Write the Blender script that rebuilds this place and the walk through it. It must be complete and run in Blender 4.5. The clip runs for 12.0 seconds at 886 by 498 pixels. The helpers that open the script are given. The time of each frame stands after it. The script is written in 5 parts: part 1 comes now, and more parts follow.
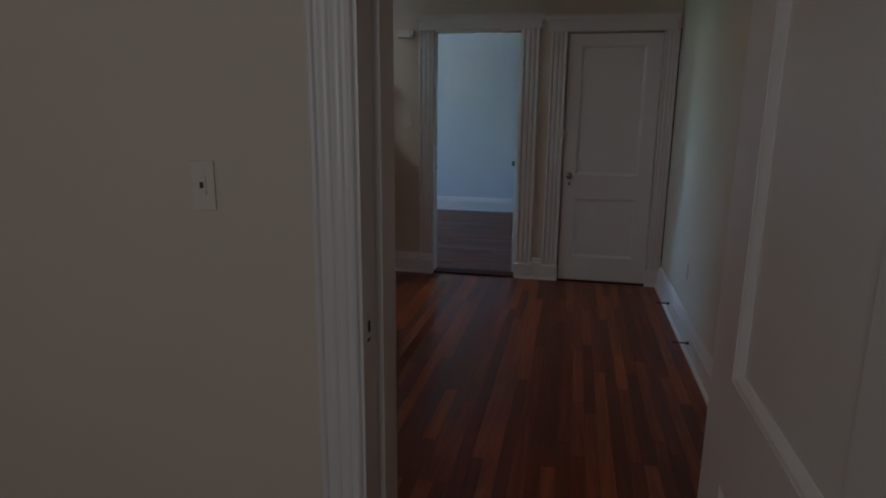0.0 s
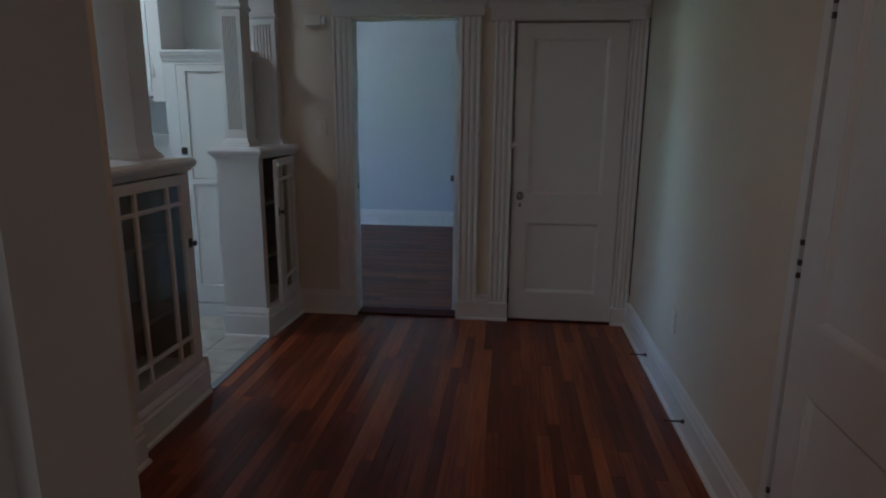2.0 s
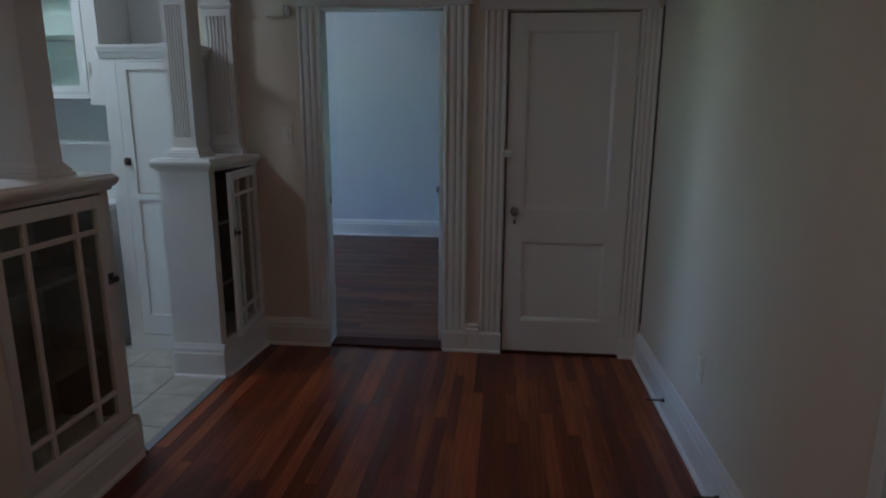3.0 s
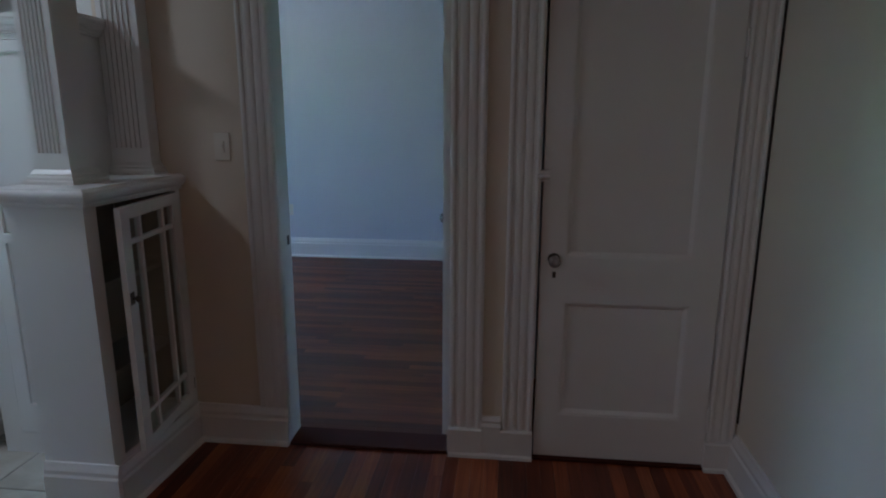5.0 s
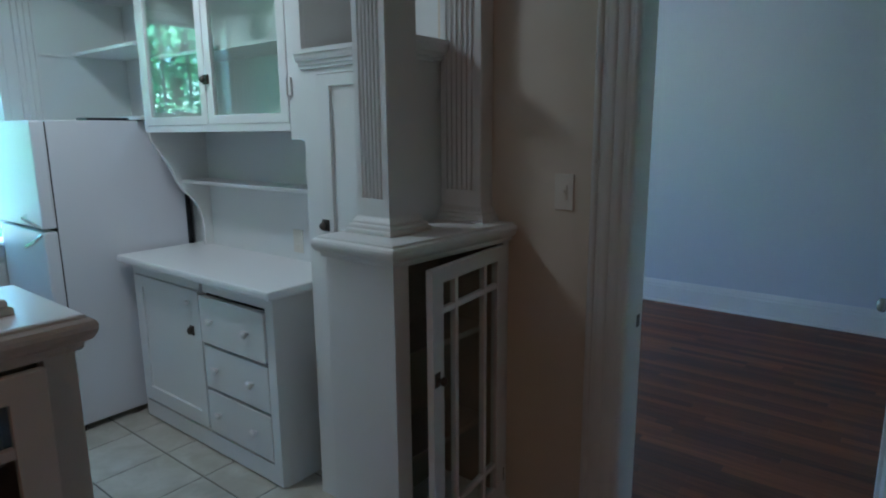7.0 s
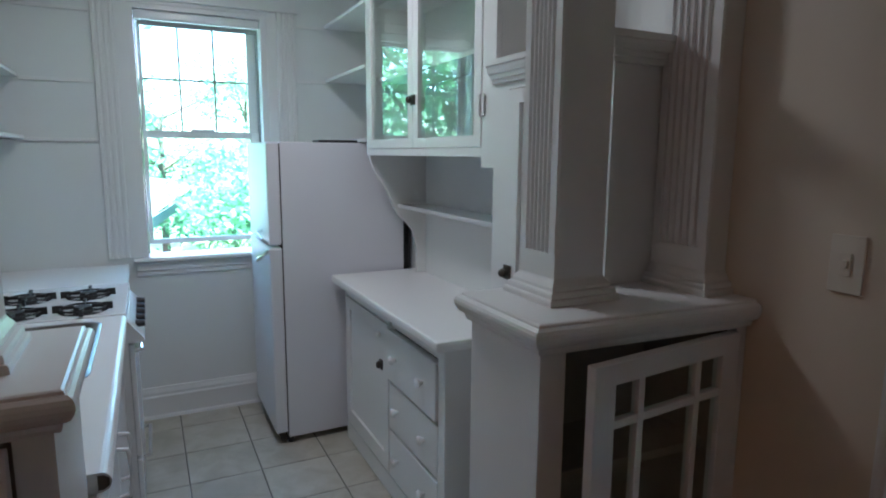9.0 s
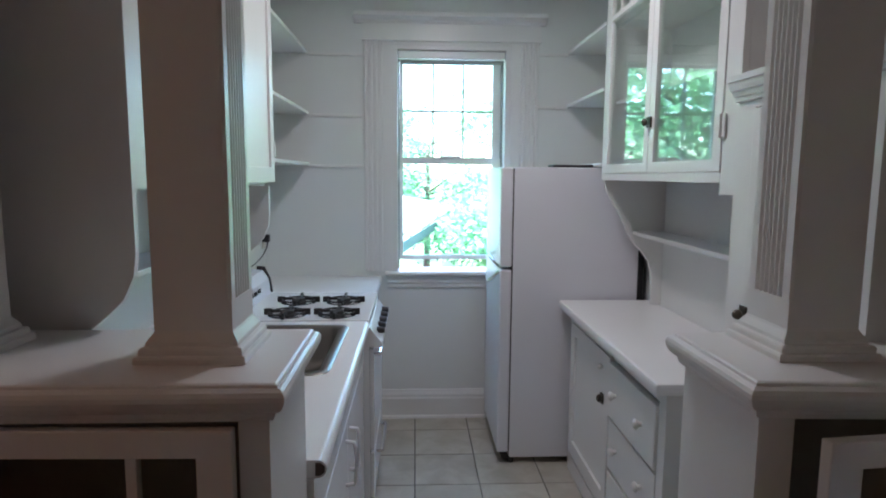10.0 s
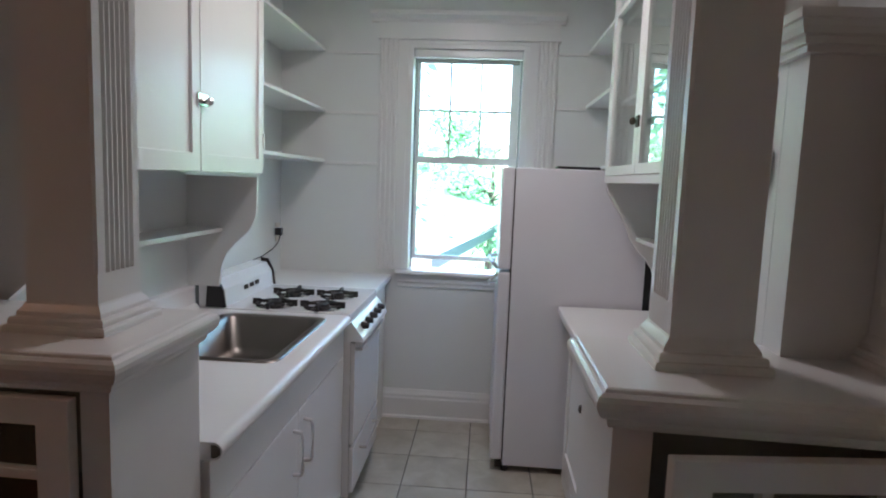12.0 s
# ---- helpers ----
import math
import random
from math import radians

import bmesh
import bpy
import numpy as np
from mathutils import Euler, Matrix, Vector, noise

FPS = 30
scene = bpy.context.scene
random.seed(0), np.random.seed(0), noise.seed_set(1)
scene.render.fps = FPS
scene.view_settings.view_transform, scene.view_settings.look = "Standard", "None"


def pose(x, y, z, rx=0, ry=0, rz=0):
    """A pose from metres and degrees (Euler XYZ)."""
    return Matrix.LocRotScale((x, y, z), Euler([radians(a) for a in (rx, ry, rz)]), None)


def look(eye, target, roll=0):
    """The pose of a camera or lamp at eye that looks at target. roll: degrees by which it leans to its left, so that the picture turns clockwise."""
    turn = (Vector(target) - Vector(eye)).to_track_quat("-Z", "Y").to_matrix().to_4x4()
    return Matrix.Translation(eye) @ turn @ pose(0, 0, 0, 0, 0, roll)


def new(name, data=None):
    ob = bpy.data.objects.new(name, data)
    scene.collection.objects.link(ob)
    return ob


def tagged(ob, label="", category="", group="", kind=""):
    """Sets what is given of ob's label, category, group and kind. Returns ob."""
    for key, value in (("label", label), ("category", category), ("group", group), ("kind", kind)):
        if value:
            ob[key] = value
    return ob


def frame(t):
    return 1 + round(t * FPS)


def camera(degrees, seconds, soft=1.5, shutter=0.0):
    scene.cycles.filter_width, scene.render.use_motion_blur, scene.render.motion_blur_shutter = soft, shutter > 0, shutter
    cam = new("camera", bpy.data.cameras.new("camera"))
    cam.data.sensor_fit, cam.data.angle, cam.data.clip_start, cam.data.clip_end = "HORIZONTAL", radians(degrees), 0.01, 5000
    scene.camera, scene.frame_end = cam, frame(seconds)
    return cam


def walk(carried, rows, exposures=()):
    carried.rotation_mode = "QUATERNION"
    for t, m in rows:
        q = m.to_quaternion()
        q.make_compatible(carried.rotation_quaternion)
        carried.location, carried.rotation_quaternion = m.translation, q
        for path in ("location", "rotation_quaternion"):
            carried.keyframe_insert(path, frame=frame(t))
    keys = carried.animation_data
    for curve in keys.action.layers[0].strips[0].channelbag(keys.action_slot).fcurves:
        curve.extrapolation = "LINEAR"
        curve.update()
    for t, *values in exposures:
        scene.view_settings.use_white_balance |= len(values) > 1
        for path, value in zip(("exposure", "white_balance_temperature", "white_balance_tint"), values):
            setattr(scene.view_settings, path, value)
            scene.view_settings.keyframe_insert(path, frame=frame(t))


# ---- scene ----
cam = camera(72.3, 12.0, soft=2.0)
PATH = [
    (0, (0.034, 0.002, 1.379), (-0.375, 1.912, 0.945), 0.5),
    (0.5, (0.035, 0.217, 1.421), (-0.287, 2.143, 0.989), 0.3),
    (1, (-0.016, 0.442, 1.436), (-0.309, 2.373, 1.002), 0.4),
    (1.5, (-0.07, 0.717, 1.433), (-0.328, 2.652, 0.997), 0.5),
    (2, (-0.075, 0.974, 1.429), (-0.286, 2.915, 0.995), 0.5),
    (2.5, (-0.056, 1.263, 1.446), (-0.254, 3.206, 1.015), 0.4),
    (3, (-0.069, 1.525, 1.446), (-0.263, 3.468, 1.016), 0.3),
    (3.5, (-0.102, 1.812, 1.461), (-0.29, 3.755, 1.025), 0.5),
    (5.5, (-0.213, 2.941, 1.463), (-0.461, 4.878, 1.033), -0.3),
    (6, (-0.253, 3.12, 1.492), (-0.776, 5.002, 1.065), -1.1),
    (6.5, (-0.354, 3.245, 1.521), (-1.256, 4.981, 1.105), -0.5),
    (7, (-0.485, 3.366, 1.525), (-1.698, 4.909, 1.143), -0.5),
    (7.2, (-0.534, 3.415, 1.524), (-1.84, 4.884, 1.153), -0.4),
    (8.8, (-0.651, 3.893, 1.538), (-2.355, 4.886, 1.204), 0.4),
    (9, (-0.67, 3.898, 1.539), (-2.445, 4.767, 1.229), 0.4),
    (9.5, (-0.686, 3.919, 1.543), (-2.62, 4.354, 1.277), 0.2),
    (10, (-0.665, 3.998, 1.547), (-2.649, 4.091, 1.306), 0.4),
    (10.5, (-0.633, 4.093, 1.544), (-2.618, 4.008, 1.313), 1.0),
    (11, (-0.614, 4.182, 1.535), (-2.597, 4.05, 1.308), 1.7),
    (11.5, (-0.615, 4.264, 1.517), (-2.599, 4.132, 1.294), 2.0),
    (12, (-0.703, 4.364, 1.516), (-2.686, 4.229, 1.29), 2.1),
]

walk(cam, [(t, look(eye, target, roll)) for t, eye, target, roll in PATH],
     [(0.0, 3.7, 5600, 14), (3.0, 3.7, 5450, 14), (5.5, 3.7, 5450, 18), (7.0, 3.76, 5350, 9), (9.0, 3.83, 5900, 20), (10.0, 3.9, 6300, 27), (12.0, 3.93, 6650, 30)])

# ---------------- world and large lights ----------------
SUN_EL, SUN_AZ = 55.0, 140.0
world = bpy.data.worlds.new("sky")
scene.world = world
world.use_nodes = True
wn = world.node_tree.nodes
sky = wn.new("ShaderNodeTexSky")
sky.sky_type = "NISHITA"
sky.sun_disc = False
sky.sun_elevation, sky.sun_rotation = radians(SUN_EL), radians(SUN_AZ)
wn["Background"].inputs["Strength"].default_value = 0.15
world.node_tree.links.new(sky.outputs[0], wn["Background"].inputs["Color"])


def lamp(name, kind, power, color, m, size=(1, 1), angle=None):
    data = bpy.data.lights.new(name, kind)
    data.energy, data.color = power, color
    if kind == "AREA":
        data.shape, data.size, data.size_y = "RECTANGLE", size[0], size[1]
    if angle is not None:
        data.angle = radians(angle)
    ob = new(name, data)
    ob.matrix_world = m
    return ob


S = Vector((math.sin(radians(SUN_AZ)) * math.cos(radians(SUN_EL)), math.cos(radians(SUN_AZ)) * math.cos(radians(SUN_EL)), math.sin(radians(SUN_EL))))
lamp("sun", "SUN", 5.0, (1.0, 0.95, 0.86), look(S * 20, (0, 0, 0)), angle=0.5)
# daylight of the windows of the two rooms at the hall's ends
lamp("daylight_far_room", "AREA", 0.09, (0.68, 0.67, 1.0), look((-3.9, 7.0, 1.6), (0, 7.2, 1.2)), (1.1, 1.5))
lamp("daylight_front_room", "AREA", 0.74, (1.0, 0.98, 0.88), look((-1.0, -2.3, 1.6), (-0.1, 1.0, 1.3)), (1.1, 1.5))
# ceiling light of the kitchen, out of view; it throws the cap's slanting shadow on the hall wall
lamp("kitchen_ceiling_light", "AREA", 0.75, (0.96, 0.98, 0.94), look((-2.95, 4.2, 2.66), (-2.95, 4.2001, 0)), (0.28, 0.28))

# added warm fill under the hall ceiling, out of view, for the floor's red bounce
lamp("hall_ceiling_light", "AREA", 0.18, (1.0, 0.60, 0.36), look((-0.95, 2.3, 2.66), (-0.95, 2.3001, 0)), (0.3, 0.3))

# ---------------- materials ----------------


def material(name, color, rough=0.5, metal=0.0, var=0.06, scale=3.0, bump=0.05, bscale=60.0, spec=0.5, coat=0.0):
    m = bpy.data.materials.new(name)
    m.use_nodes = True
    nt = m.node_tree
    N, L = nt.nodes, nt.links
    b = N["Principled BSDF"]
    b.inputs["Roughness"].default_value = rough
    b.inputs["Metallic"].default_value = metal
    b.inputs["Specular IOR Level"].default_value = spec
    b.inputs["Coat Weight"].default_value = coat
    geo = N.new("ShaderNodeNewGeometry")
    n1 = N.new("ShaderNodeTexNoise")
    n1.inputs["Scale"].default_value, n1.inputs["Detail"].default_value = scale, 4
    n2 = N.new("ShaderNodeTexNoise")
    n2.inputs["Scale"].default_value, n2.inputs["Detail"].default_value = bscale, 3
    L.new(geo.outputs["Position"], n1.inputs["Vector"])
    L.new(geo.outputs["Position"], n2.inputs["Vector"])
    mix = N.new("ShaderNodeMix")
    mix.data_type = "RGBA"
    mix.inputs[6].default_value = (*[c * (1 - var) for c in color], 1)
    mix.inputs[7].default_value = (*[min(1, c * (1 + var)) for c in color], 1)
    L.new(n1.outputs["Fac"], mix.inputs[0])
    L.new(mix.outputs[2], b.inputs["Base Color"])
    if bump:
        bp = N.new("ShaderNodeBump")
        bp.inputs["Strength"].default_value, bp.inputs["Distance"].default_value = bump, 0.002
        L.new(n2.outputs["Fac"], bp.inputs["Height"])
        L.new(bp.outputs[0], b.inputs["Normal"])
    mr = N.new("ShaderNodeMapRange")
    mr.inputs[3].default_value, mr.inputs[4].default_value = rough * 0.85, min(1, rough * 1.2)
    L.new(n1.outputs["Fac"], mr.inputs[0])
    L.new(mr.outputs[0], b.inputs["Roughness"])
    return m


def wood_floor(name, dark, mid, light, axis, rough=0.3, spread=0.46):
    """Narrow boards; each board its own tone, with grain along the axis."""
    m = bpy.data.materials.new(name)
    m.use_nodes = True
    nt = m.node_tree
    N, L = nt.nodes, nt.links
    b = N["Principled BSDF"]
    geo, info = N.new("ShaderNodeNewGeometry"), N.new("ShaderNodeObjectInfo")
    add = N.new("ShaderNodeMath")
    add.operation = "ADD"
    L.new(info.outputs["Random"], add.inputs[0])
    L.new(geo.outputs["Random Per Island"], add.inputs[1])
    off = N.new("ShaderNodeCombineXYZ")
    mul = N.new("ShaderNodeMath")
    mul.operation, mul.inputs[1].default_value = "MULTIPLY", 37.0
    L.new(add.outputs[0], mul.inputs[0])
    L.new(mul.outputs[0], off.inputs[2])
    va = N.new("ShaderNodeVectorMath")
    va.operation = "ADD"
    L.new(geo.outputs["Position"], va.inputs[0])
    L.new(off.outputs[0], va.inputs[1])
    mp = N.new("ShaderNodeMapping")
    mp.inputs["Scale"].default_value = (3, 70, 1) if axis == "x" else (70, 3, 1)
    L.new(va.outputs[0], mp.inputs[0])
    grain = N.new("ShaderNodeTexNoise")
    grain.inputs["Scale"].default_value, grain.inputs["Detail"].default_value, grain.inputs["Distortion"].default_value = 1.0, 6, 0.6
    L.new(mp.outputs[0], grain.inputs["Vector"])
    blot = N.new("ShaderNodeTexNoise")
    blot.inputs["Scale"].default_value, blot.inputs["Detail"].default_value = 1.7, 3
    L.new(geo.outputs["Position"], blot.inputs["Vector"])
    wn_ = N.new("ShaderNodeTexWhiteNoise")
    wn_.noise_dimensions = "1D"
    L.new(add.outputs[0], wn_.inputs["W"])
    s1 = N.new("ShaderNodeMath")
    s1.operation, s1.inputs[1].default_value, s1.inputs[2].default_value = "MULTIPLY_ADD", spread, 0.23 - spread / 2
    L.new(wn_.outputs["Value"], s1.inputs[0])
    s2 = N.new("ShaderNodeMath")
    s2.operation, s2.inputs[1].default_value = "MULTIPLY_ADD", 0.55
    L.new(grain.outputs["Fac"], s2.inputs[0])
    L.new(s1.outputs[0], s2.inputs[2])
    s3 = N.new("ShaderNodeMath")
    s3.operation, s3.inputs[1].default_value = "MULTIPLY_ADD", 0.3
    L.new(blot.outputs["Fac"], s3.inputs[0])
    L.new(s2.outputs[0], s3.inputs[2])
    cr = N.new("ShaderNodeValToRGB")
    cr.color_ramp.elements[0].position, cr.color_ramp.elements[0].color = 0.36, (*dark, 1)
    cr.color_ramp.elements[1].position, cr.color_ramp.elements[1].color = 0.95, (*light, 1)
    e = cr.color_ramp.elements.new(0.64)
    e.color = (*mid, 1)
    L.new(s3.outputs[0], cr.inputs[0])
    L.new(cr.outputs[0], b.inputs["Base Color"])
    mr = N.new("ShaderNodeMapRange")
    mr.inputs[3].default_value, mr.inputs[4].default_value = rough * 0.8, rough * 1.5
    L.new(blot.outputs["Fac"], mr.inputs[0])
    L.new(mr.outputs[0], b.inputs["Roughness"])
    bp = N.new("ShaderNodeBump")
    bp.inputs["Strength"].default_value, bp.inputs["Distance"].default_value = 0.12, 0.001
    L.new(grain.outputs["Fac"], bp.inputs["Height"])
    L.new(bp.outputs[0], b.inputs["Normal"])
    return m


def glass_mat(name, tint=(0.95, 1, 0.98), rough=0.0):
    """Thin pane: clear, with a mirror gloss that grows at grazing angles."""
    m = bpy.data.materials.new(name)
    m.use_nodes = True
    N, L = m.node_tree.nodes, m.node_tree.links
    N.remove(N["Principled BSDF"])
    tr, gl, mx = N.new("ShaderNodeBsdfTransparent"), N.new("ShaderNodeBsdfGlossy"), N.new("ShaderNodeMixShader")
    lw, pw, ma = N.new("ShaderNodeLayerWeight"), N.new("ShaderNodeMath"), N.new("ShaderNodeMath")
    lw.inputs["Blend"].default_value = 0.5
    pw.operation, pw.inputs[1].default_value = "POWER", 4.0
    ma.operation, ma.inputs[1].default_value, ma.inputs[2].default_value = "MULTIPLY_ADD", 0.85, 0.045
    tr.inputs[0].default_value = (*tint, 1)
    gl.inputs["Roughness"].default_value = rough
    L.new(lw.outputs["Facing"], pw.inputs[0])
    L.new(pw.outputs[0], ma.inputs[0])
    L.new(ma.outputs[0], mx.inputs[0])
    L.new(tr.outputs[0], mx.inputs[1])
    L.new(gl.outputs[0], mx.inputs[2])
    L.new(mx.outputs[0], N["Material Output"].inputs[0])
    return m


TRIM = material("trim_paint", (0.78, 0.77, 0.75), 0.30, var=0.03, bump=0.12, bscale=35)
WALL = material("hall_wall_paint", (0.72, 0.64, 0.53), 0.6, var=0.04, scale=1.6, bump=0.12, bscale=120)
KWALL = material("kitchen_wall_paint", (0.76, 0.77, 0.75), 0.5, var=0.03, scale=1.6, bump=0.1, bscale=110)
RWALL = material("room_wall_paint", (0.63, 0.65, 0.70), 0.6, var=0.04, scale=1.4, bump=0.1, bscale=110)
CEIL = material("ceiling_paint", (0.80, 0.79, 0.76), 0.7, var=0.03)
ENAMEL = material("white_enamel", (0.80, 0.80, 0.80), 0.22, var=0.02, bump=0.03, bscale=200, coat=0.2)
FRIDGE = material("fridge_skin", (0.74, 0.73, 0.76), 0.33, var=0.02, bump=0.12, bscale=400)
LAMIN = material("white_laminate", (0.80, 0.79, 0.78), 0.3, var=0.03, bump=0.03, bscale=90)
STEEL = material("brushed_steel", (0.23, 0.21, 0.19), 0.36, 1.0, var=0.08, scale=9, bump=0.05, bscale=150)
CHROME = material("chrome", (0.75, 0.75, 0.76), 0.12, 1.0, var=0.03, bump=0.0)
IRON = material("cast_iron", (0.02, 0.02, 0.02), 0.5, 0.0, var=0.2, bump=0.3, bscale=200)
DARKMETAL = material("aged_bronze", (0.10, 0.085, 0.07), 0.4, 0.8, var=0.3, scale=60, bump=0.2, bscale=200)
BLACK = material("black_plastic", (0.015, 0.015, 0.016), 0.4, var=0.1, bump=0.02)
# near-black: stands for shade in gaps, and colours the seal, grille and subfloors
DARK = material("gap_shade_and_dark_parts", (0.03, 0.025, 0.02), 0.8, var=0.3)
# darker than the trim: the shade inside the cupboards is in this colour
INSIDE_SHADE = material("cupboard_inside_shade", (0.30, 0.27, 0.23), 0.6, var=0.08)
WORN = material("worn_gap", (0.10, 0.068, 0.045), 0.8, var=0.35, scale=25)
PLATE = material("switch_plate", (0.75, 0.70, 0.61), 0.35, var=0.02, bump=0.02)
GLASS = glass_mat("clear_glass")
WINGLASS = glass_mat("green_tinted_glass", (0.80, 0.99, 0.97))
KNOBGLASS = material("glass_knob", (0.35, 0.34, 0.33), 0.08, 0.6, var=0.2, scale=80, bump=0.0)
GROUT = material("grout", (0.11, 0.10, 0.09), 0.8, var=0.15, scale=6)
STRIP = material("threshold_strip", (0.30, 0.30, 0.31), 0.45, 0.3, var=0.12, scale=9)


def tile_mat(name, light, dark, stain):
    """Mottled glazed tile: clouds, fine specks and a tone of its own for each tile."""
    m = material(name, light, 0.36, var=0.05, scale=6, bump=0.05, bscale=45)
    N, L = m.node_tree.nodes, m.node_tree.links
    geo, info = N.new("ShaderNodeNewGeometry"), N.new("ShaderNodeObjectInfo")
    off, mul = N.new("ShaderNodeVectorMath"), N.new("ShaderNodeMath")
    mul.operation, mul.inputs[1].default_value = "MULTIPLY", 31.0
    L.new(info.outputs["Random"], mul.inputs[0])
    L.new(geo.outputs["Position"], off.inputs[0])
    L.new(mul.outputs[0], off.inputs[1])
    last = None
    for scale, lo, hi, col in ((7.0, 0.36, 0.66, dark), (2.2, 0.50, 0.72, stain), (55.0, 0.52, 0.75, dark)):
        n, r, mx = N.new("ShaderNodeTexNoise"), N.new("ShaderNodeMapRange"), N.new("ShaderNodeMix")
        n.inputs["Scale"].default_value, n.inputs["Detail"].default_value, n.inputs["Distortion"].default_value = scale, 5, 0.7
        L.new(off.outputs[0], n.inputs["Vector"])
        L.new(n.outputs["Fac"], r.inputs[0])
        r.inputs[1].default_value, r.inputs[2].default_value, r.inputs[4].default_value = lo, hi, 0.75 if scale < 50 else 0.35
        mx.data_type = "RGBA"
        L.new(r.outputs[0], mx.inputs[0])
        if last is None:
            mx.inputs[6].default_value = (*light, 1)
        else:
            L.new(last.outputs[2], mx.inputs[6])
        mx.inputs[7].default_value = (*col, 1)
        last = mx
    L.new(last.outputs[2], N["Principled BSDF"].inputs["Base Color"])
    return m


TILE = tile_mat("ceramic_tile", (0.55, 0.52, 0.45), (0.40, 0.36, 0.28), (0.33, 0.30, 0.24))
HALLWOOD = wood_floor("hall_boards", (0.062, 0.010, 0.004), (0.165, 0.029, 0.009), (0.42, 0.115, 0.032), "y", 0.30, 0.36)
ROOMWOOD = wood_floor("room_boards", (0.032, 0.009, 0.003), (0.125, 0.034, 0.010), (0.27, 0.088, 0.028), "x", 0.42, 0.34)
SADDLE = material("threshold_wood", (0.06, 0.014, 0.007), 0.65, var=0.25, scale=14, spec=0.2)

# ---------------- mesh helpers ----------------


def box(bm, x0, x1, y0, y1, z0, z1, bevel=0.0):
    m = Matrix.Translation(((x0 + x1) / 2, (y0 + y1) / 2, (z0 + z1) / 2)) @ Matrix.Diagonal((abs(x1 - x0), abs(y1 - y0), abs(z1 - z0), 1))
    r = bmesh.ops.create_cube(bm, size=1, matrix=m)
    if bevel:
        edges = list({e for v in r["verts"] for e in v.link_edges})
        bmesh.ops.bevel(bm, geom=edges, offset=bevel, segments=2, profile=0.6, affect="EDGES", clamp_overlap=True)
    return bm


def cyl(bm, c, axis, r, length, seg=20, r2=None):
    rot = {"z": Matrix(), "x": Matrix.Rotation(radians(90), 4, "Y"), "y": Matrix.Rotation(radians(-90), 4, "X")}[axis]
    bmesh.ops.create_cone(bm, cap_ends=True, segments=seg, radius1=r, radius2=r if r2 is None else r2, depth=length, matrix=Matrix.Translation(c) @ rot)
    return bm


def ball(bm, c, r, sc=(1, 1, 1)):
    bmesh.ops.create_uvsphere(bm, u_segments=16, v_segments=10, radius=r, matrix=Matrix.Translation(c) @ Matrix.Diagonal((*sc, 1)))
    return bm


def prism(bm, pts, axis, a, b):
    """Extrudes the outline pts along the axis from a to b. Points are (u, v): x: (y, z), y: (x, z), z: (x, y)."""
    def at(u, v, w):
        return {"x": (w, u, v), "y": (u, w, v), "z": (u, v, w)}[axis]
    va = [bm.verts.new(at(u, v, a)) for u, v in pts]
    vb = [bm.verts.new(at(u, v, b)) for u, v in pts]
    n = len(pts)
    bm.faces.new(va)
    bm.faces.new(vb[::-1])
    for i in range(n):
        bm.faces.new((va[i], vb[i], vb[(i + 1) % n], va[(i + 1) % n]))
    return bm


def tube(bm, pts, r, seg=8):
    """A round wire through the points."""
    rings = []
    for i, p in enumerate(pts):
        p = Vector(p)
        d = (Vector(pts[min(i + 1, len(pts) - 1)]) - Vector(pts[max(i - 1, 0)])).normalized()
        q = d.to_track_quat("Z", "Y")
        rings.append([bm.verts.new(p + q @ Vector((r * math.cos(2 * math.pi * k / seg), r * math.sin(2 * math.pi * k / seg), 0))) for k in range(seg)])
    for a, b in zip(rings, rings[1:]):
        for k in range(seg):
            bm.faces.new((a[k], a[(k + 1) % seg], b[(k + 1) % seg], b[k]))
    bm.faces.new(rings[0][::-1])
    bm.faces.new(rings[-1])
    return bm


def B():
    return bmesh.new()


def loft(bm, rects, close=True):
    """One skin through level rectangles (x0, x1, y0, y1, z), from the lowest to the highest."""
    rows = [[bm.verts.new((x, y, z)) for x, y in ((x0, y0), (x1, y0), (x1, y1), (x0, y1))] for x0, x1, y0, y1, z in rects]
    for a, b in zip(rows, rows[1:]):
        for i in range(4):
            bm.faces.new((a[i], a[(i + 1) % 4], b[(i + 1) % 4], b[i]))
    if close:
        bm.faces.new(rows[0][::-1])
        bm.faces.new(rows[-1])
    return bm


def loft_y(bm, rects):
    """A picture-frame moulding through upright rectangles (x0, x1, z0, z1, y), closed at the back."""
    rows = [[bm.verts.new((x, y, z)) for x, z in ((x0, z0), (x1, z0), (x1, z1), (x0, z1))] for x0, x1, z0, z1, y in rects]
    rows.append([bm.verts.new((v.co.x, rects[-1][4], v.co.z)) for v in rows[0]])
    rows.append(rows[0])
    for a, b in zip(rows, rows[1:]):
        for i in range(4):
            bm.faces.new((a[i], a[(i + 1) % 4], b[(i + 1) % 4], b[i]))
    return bm


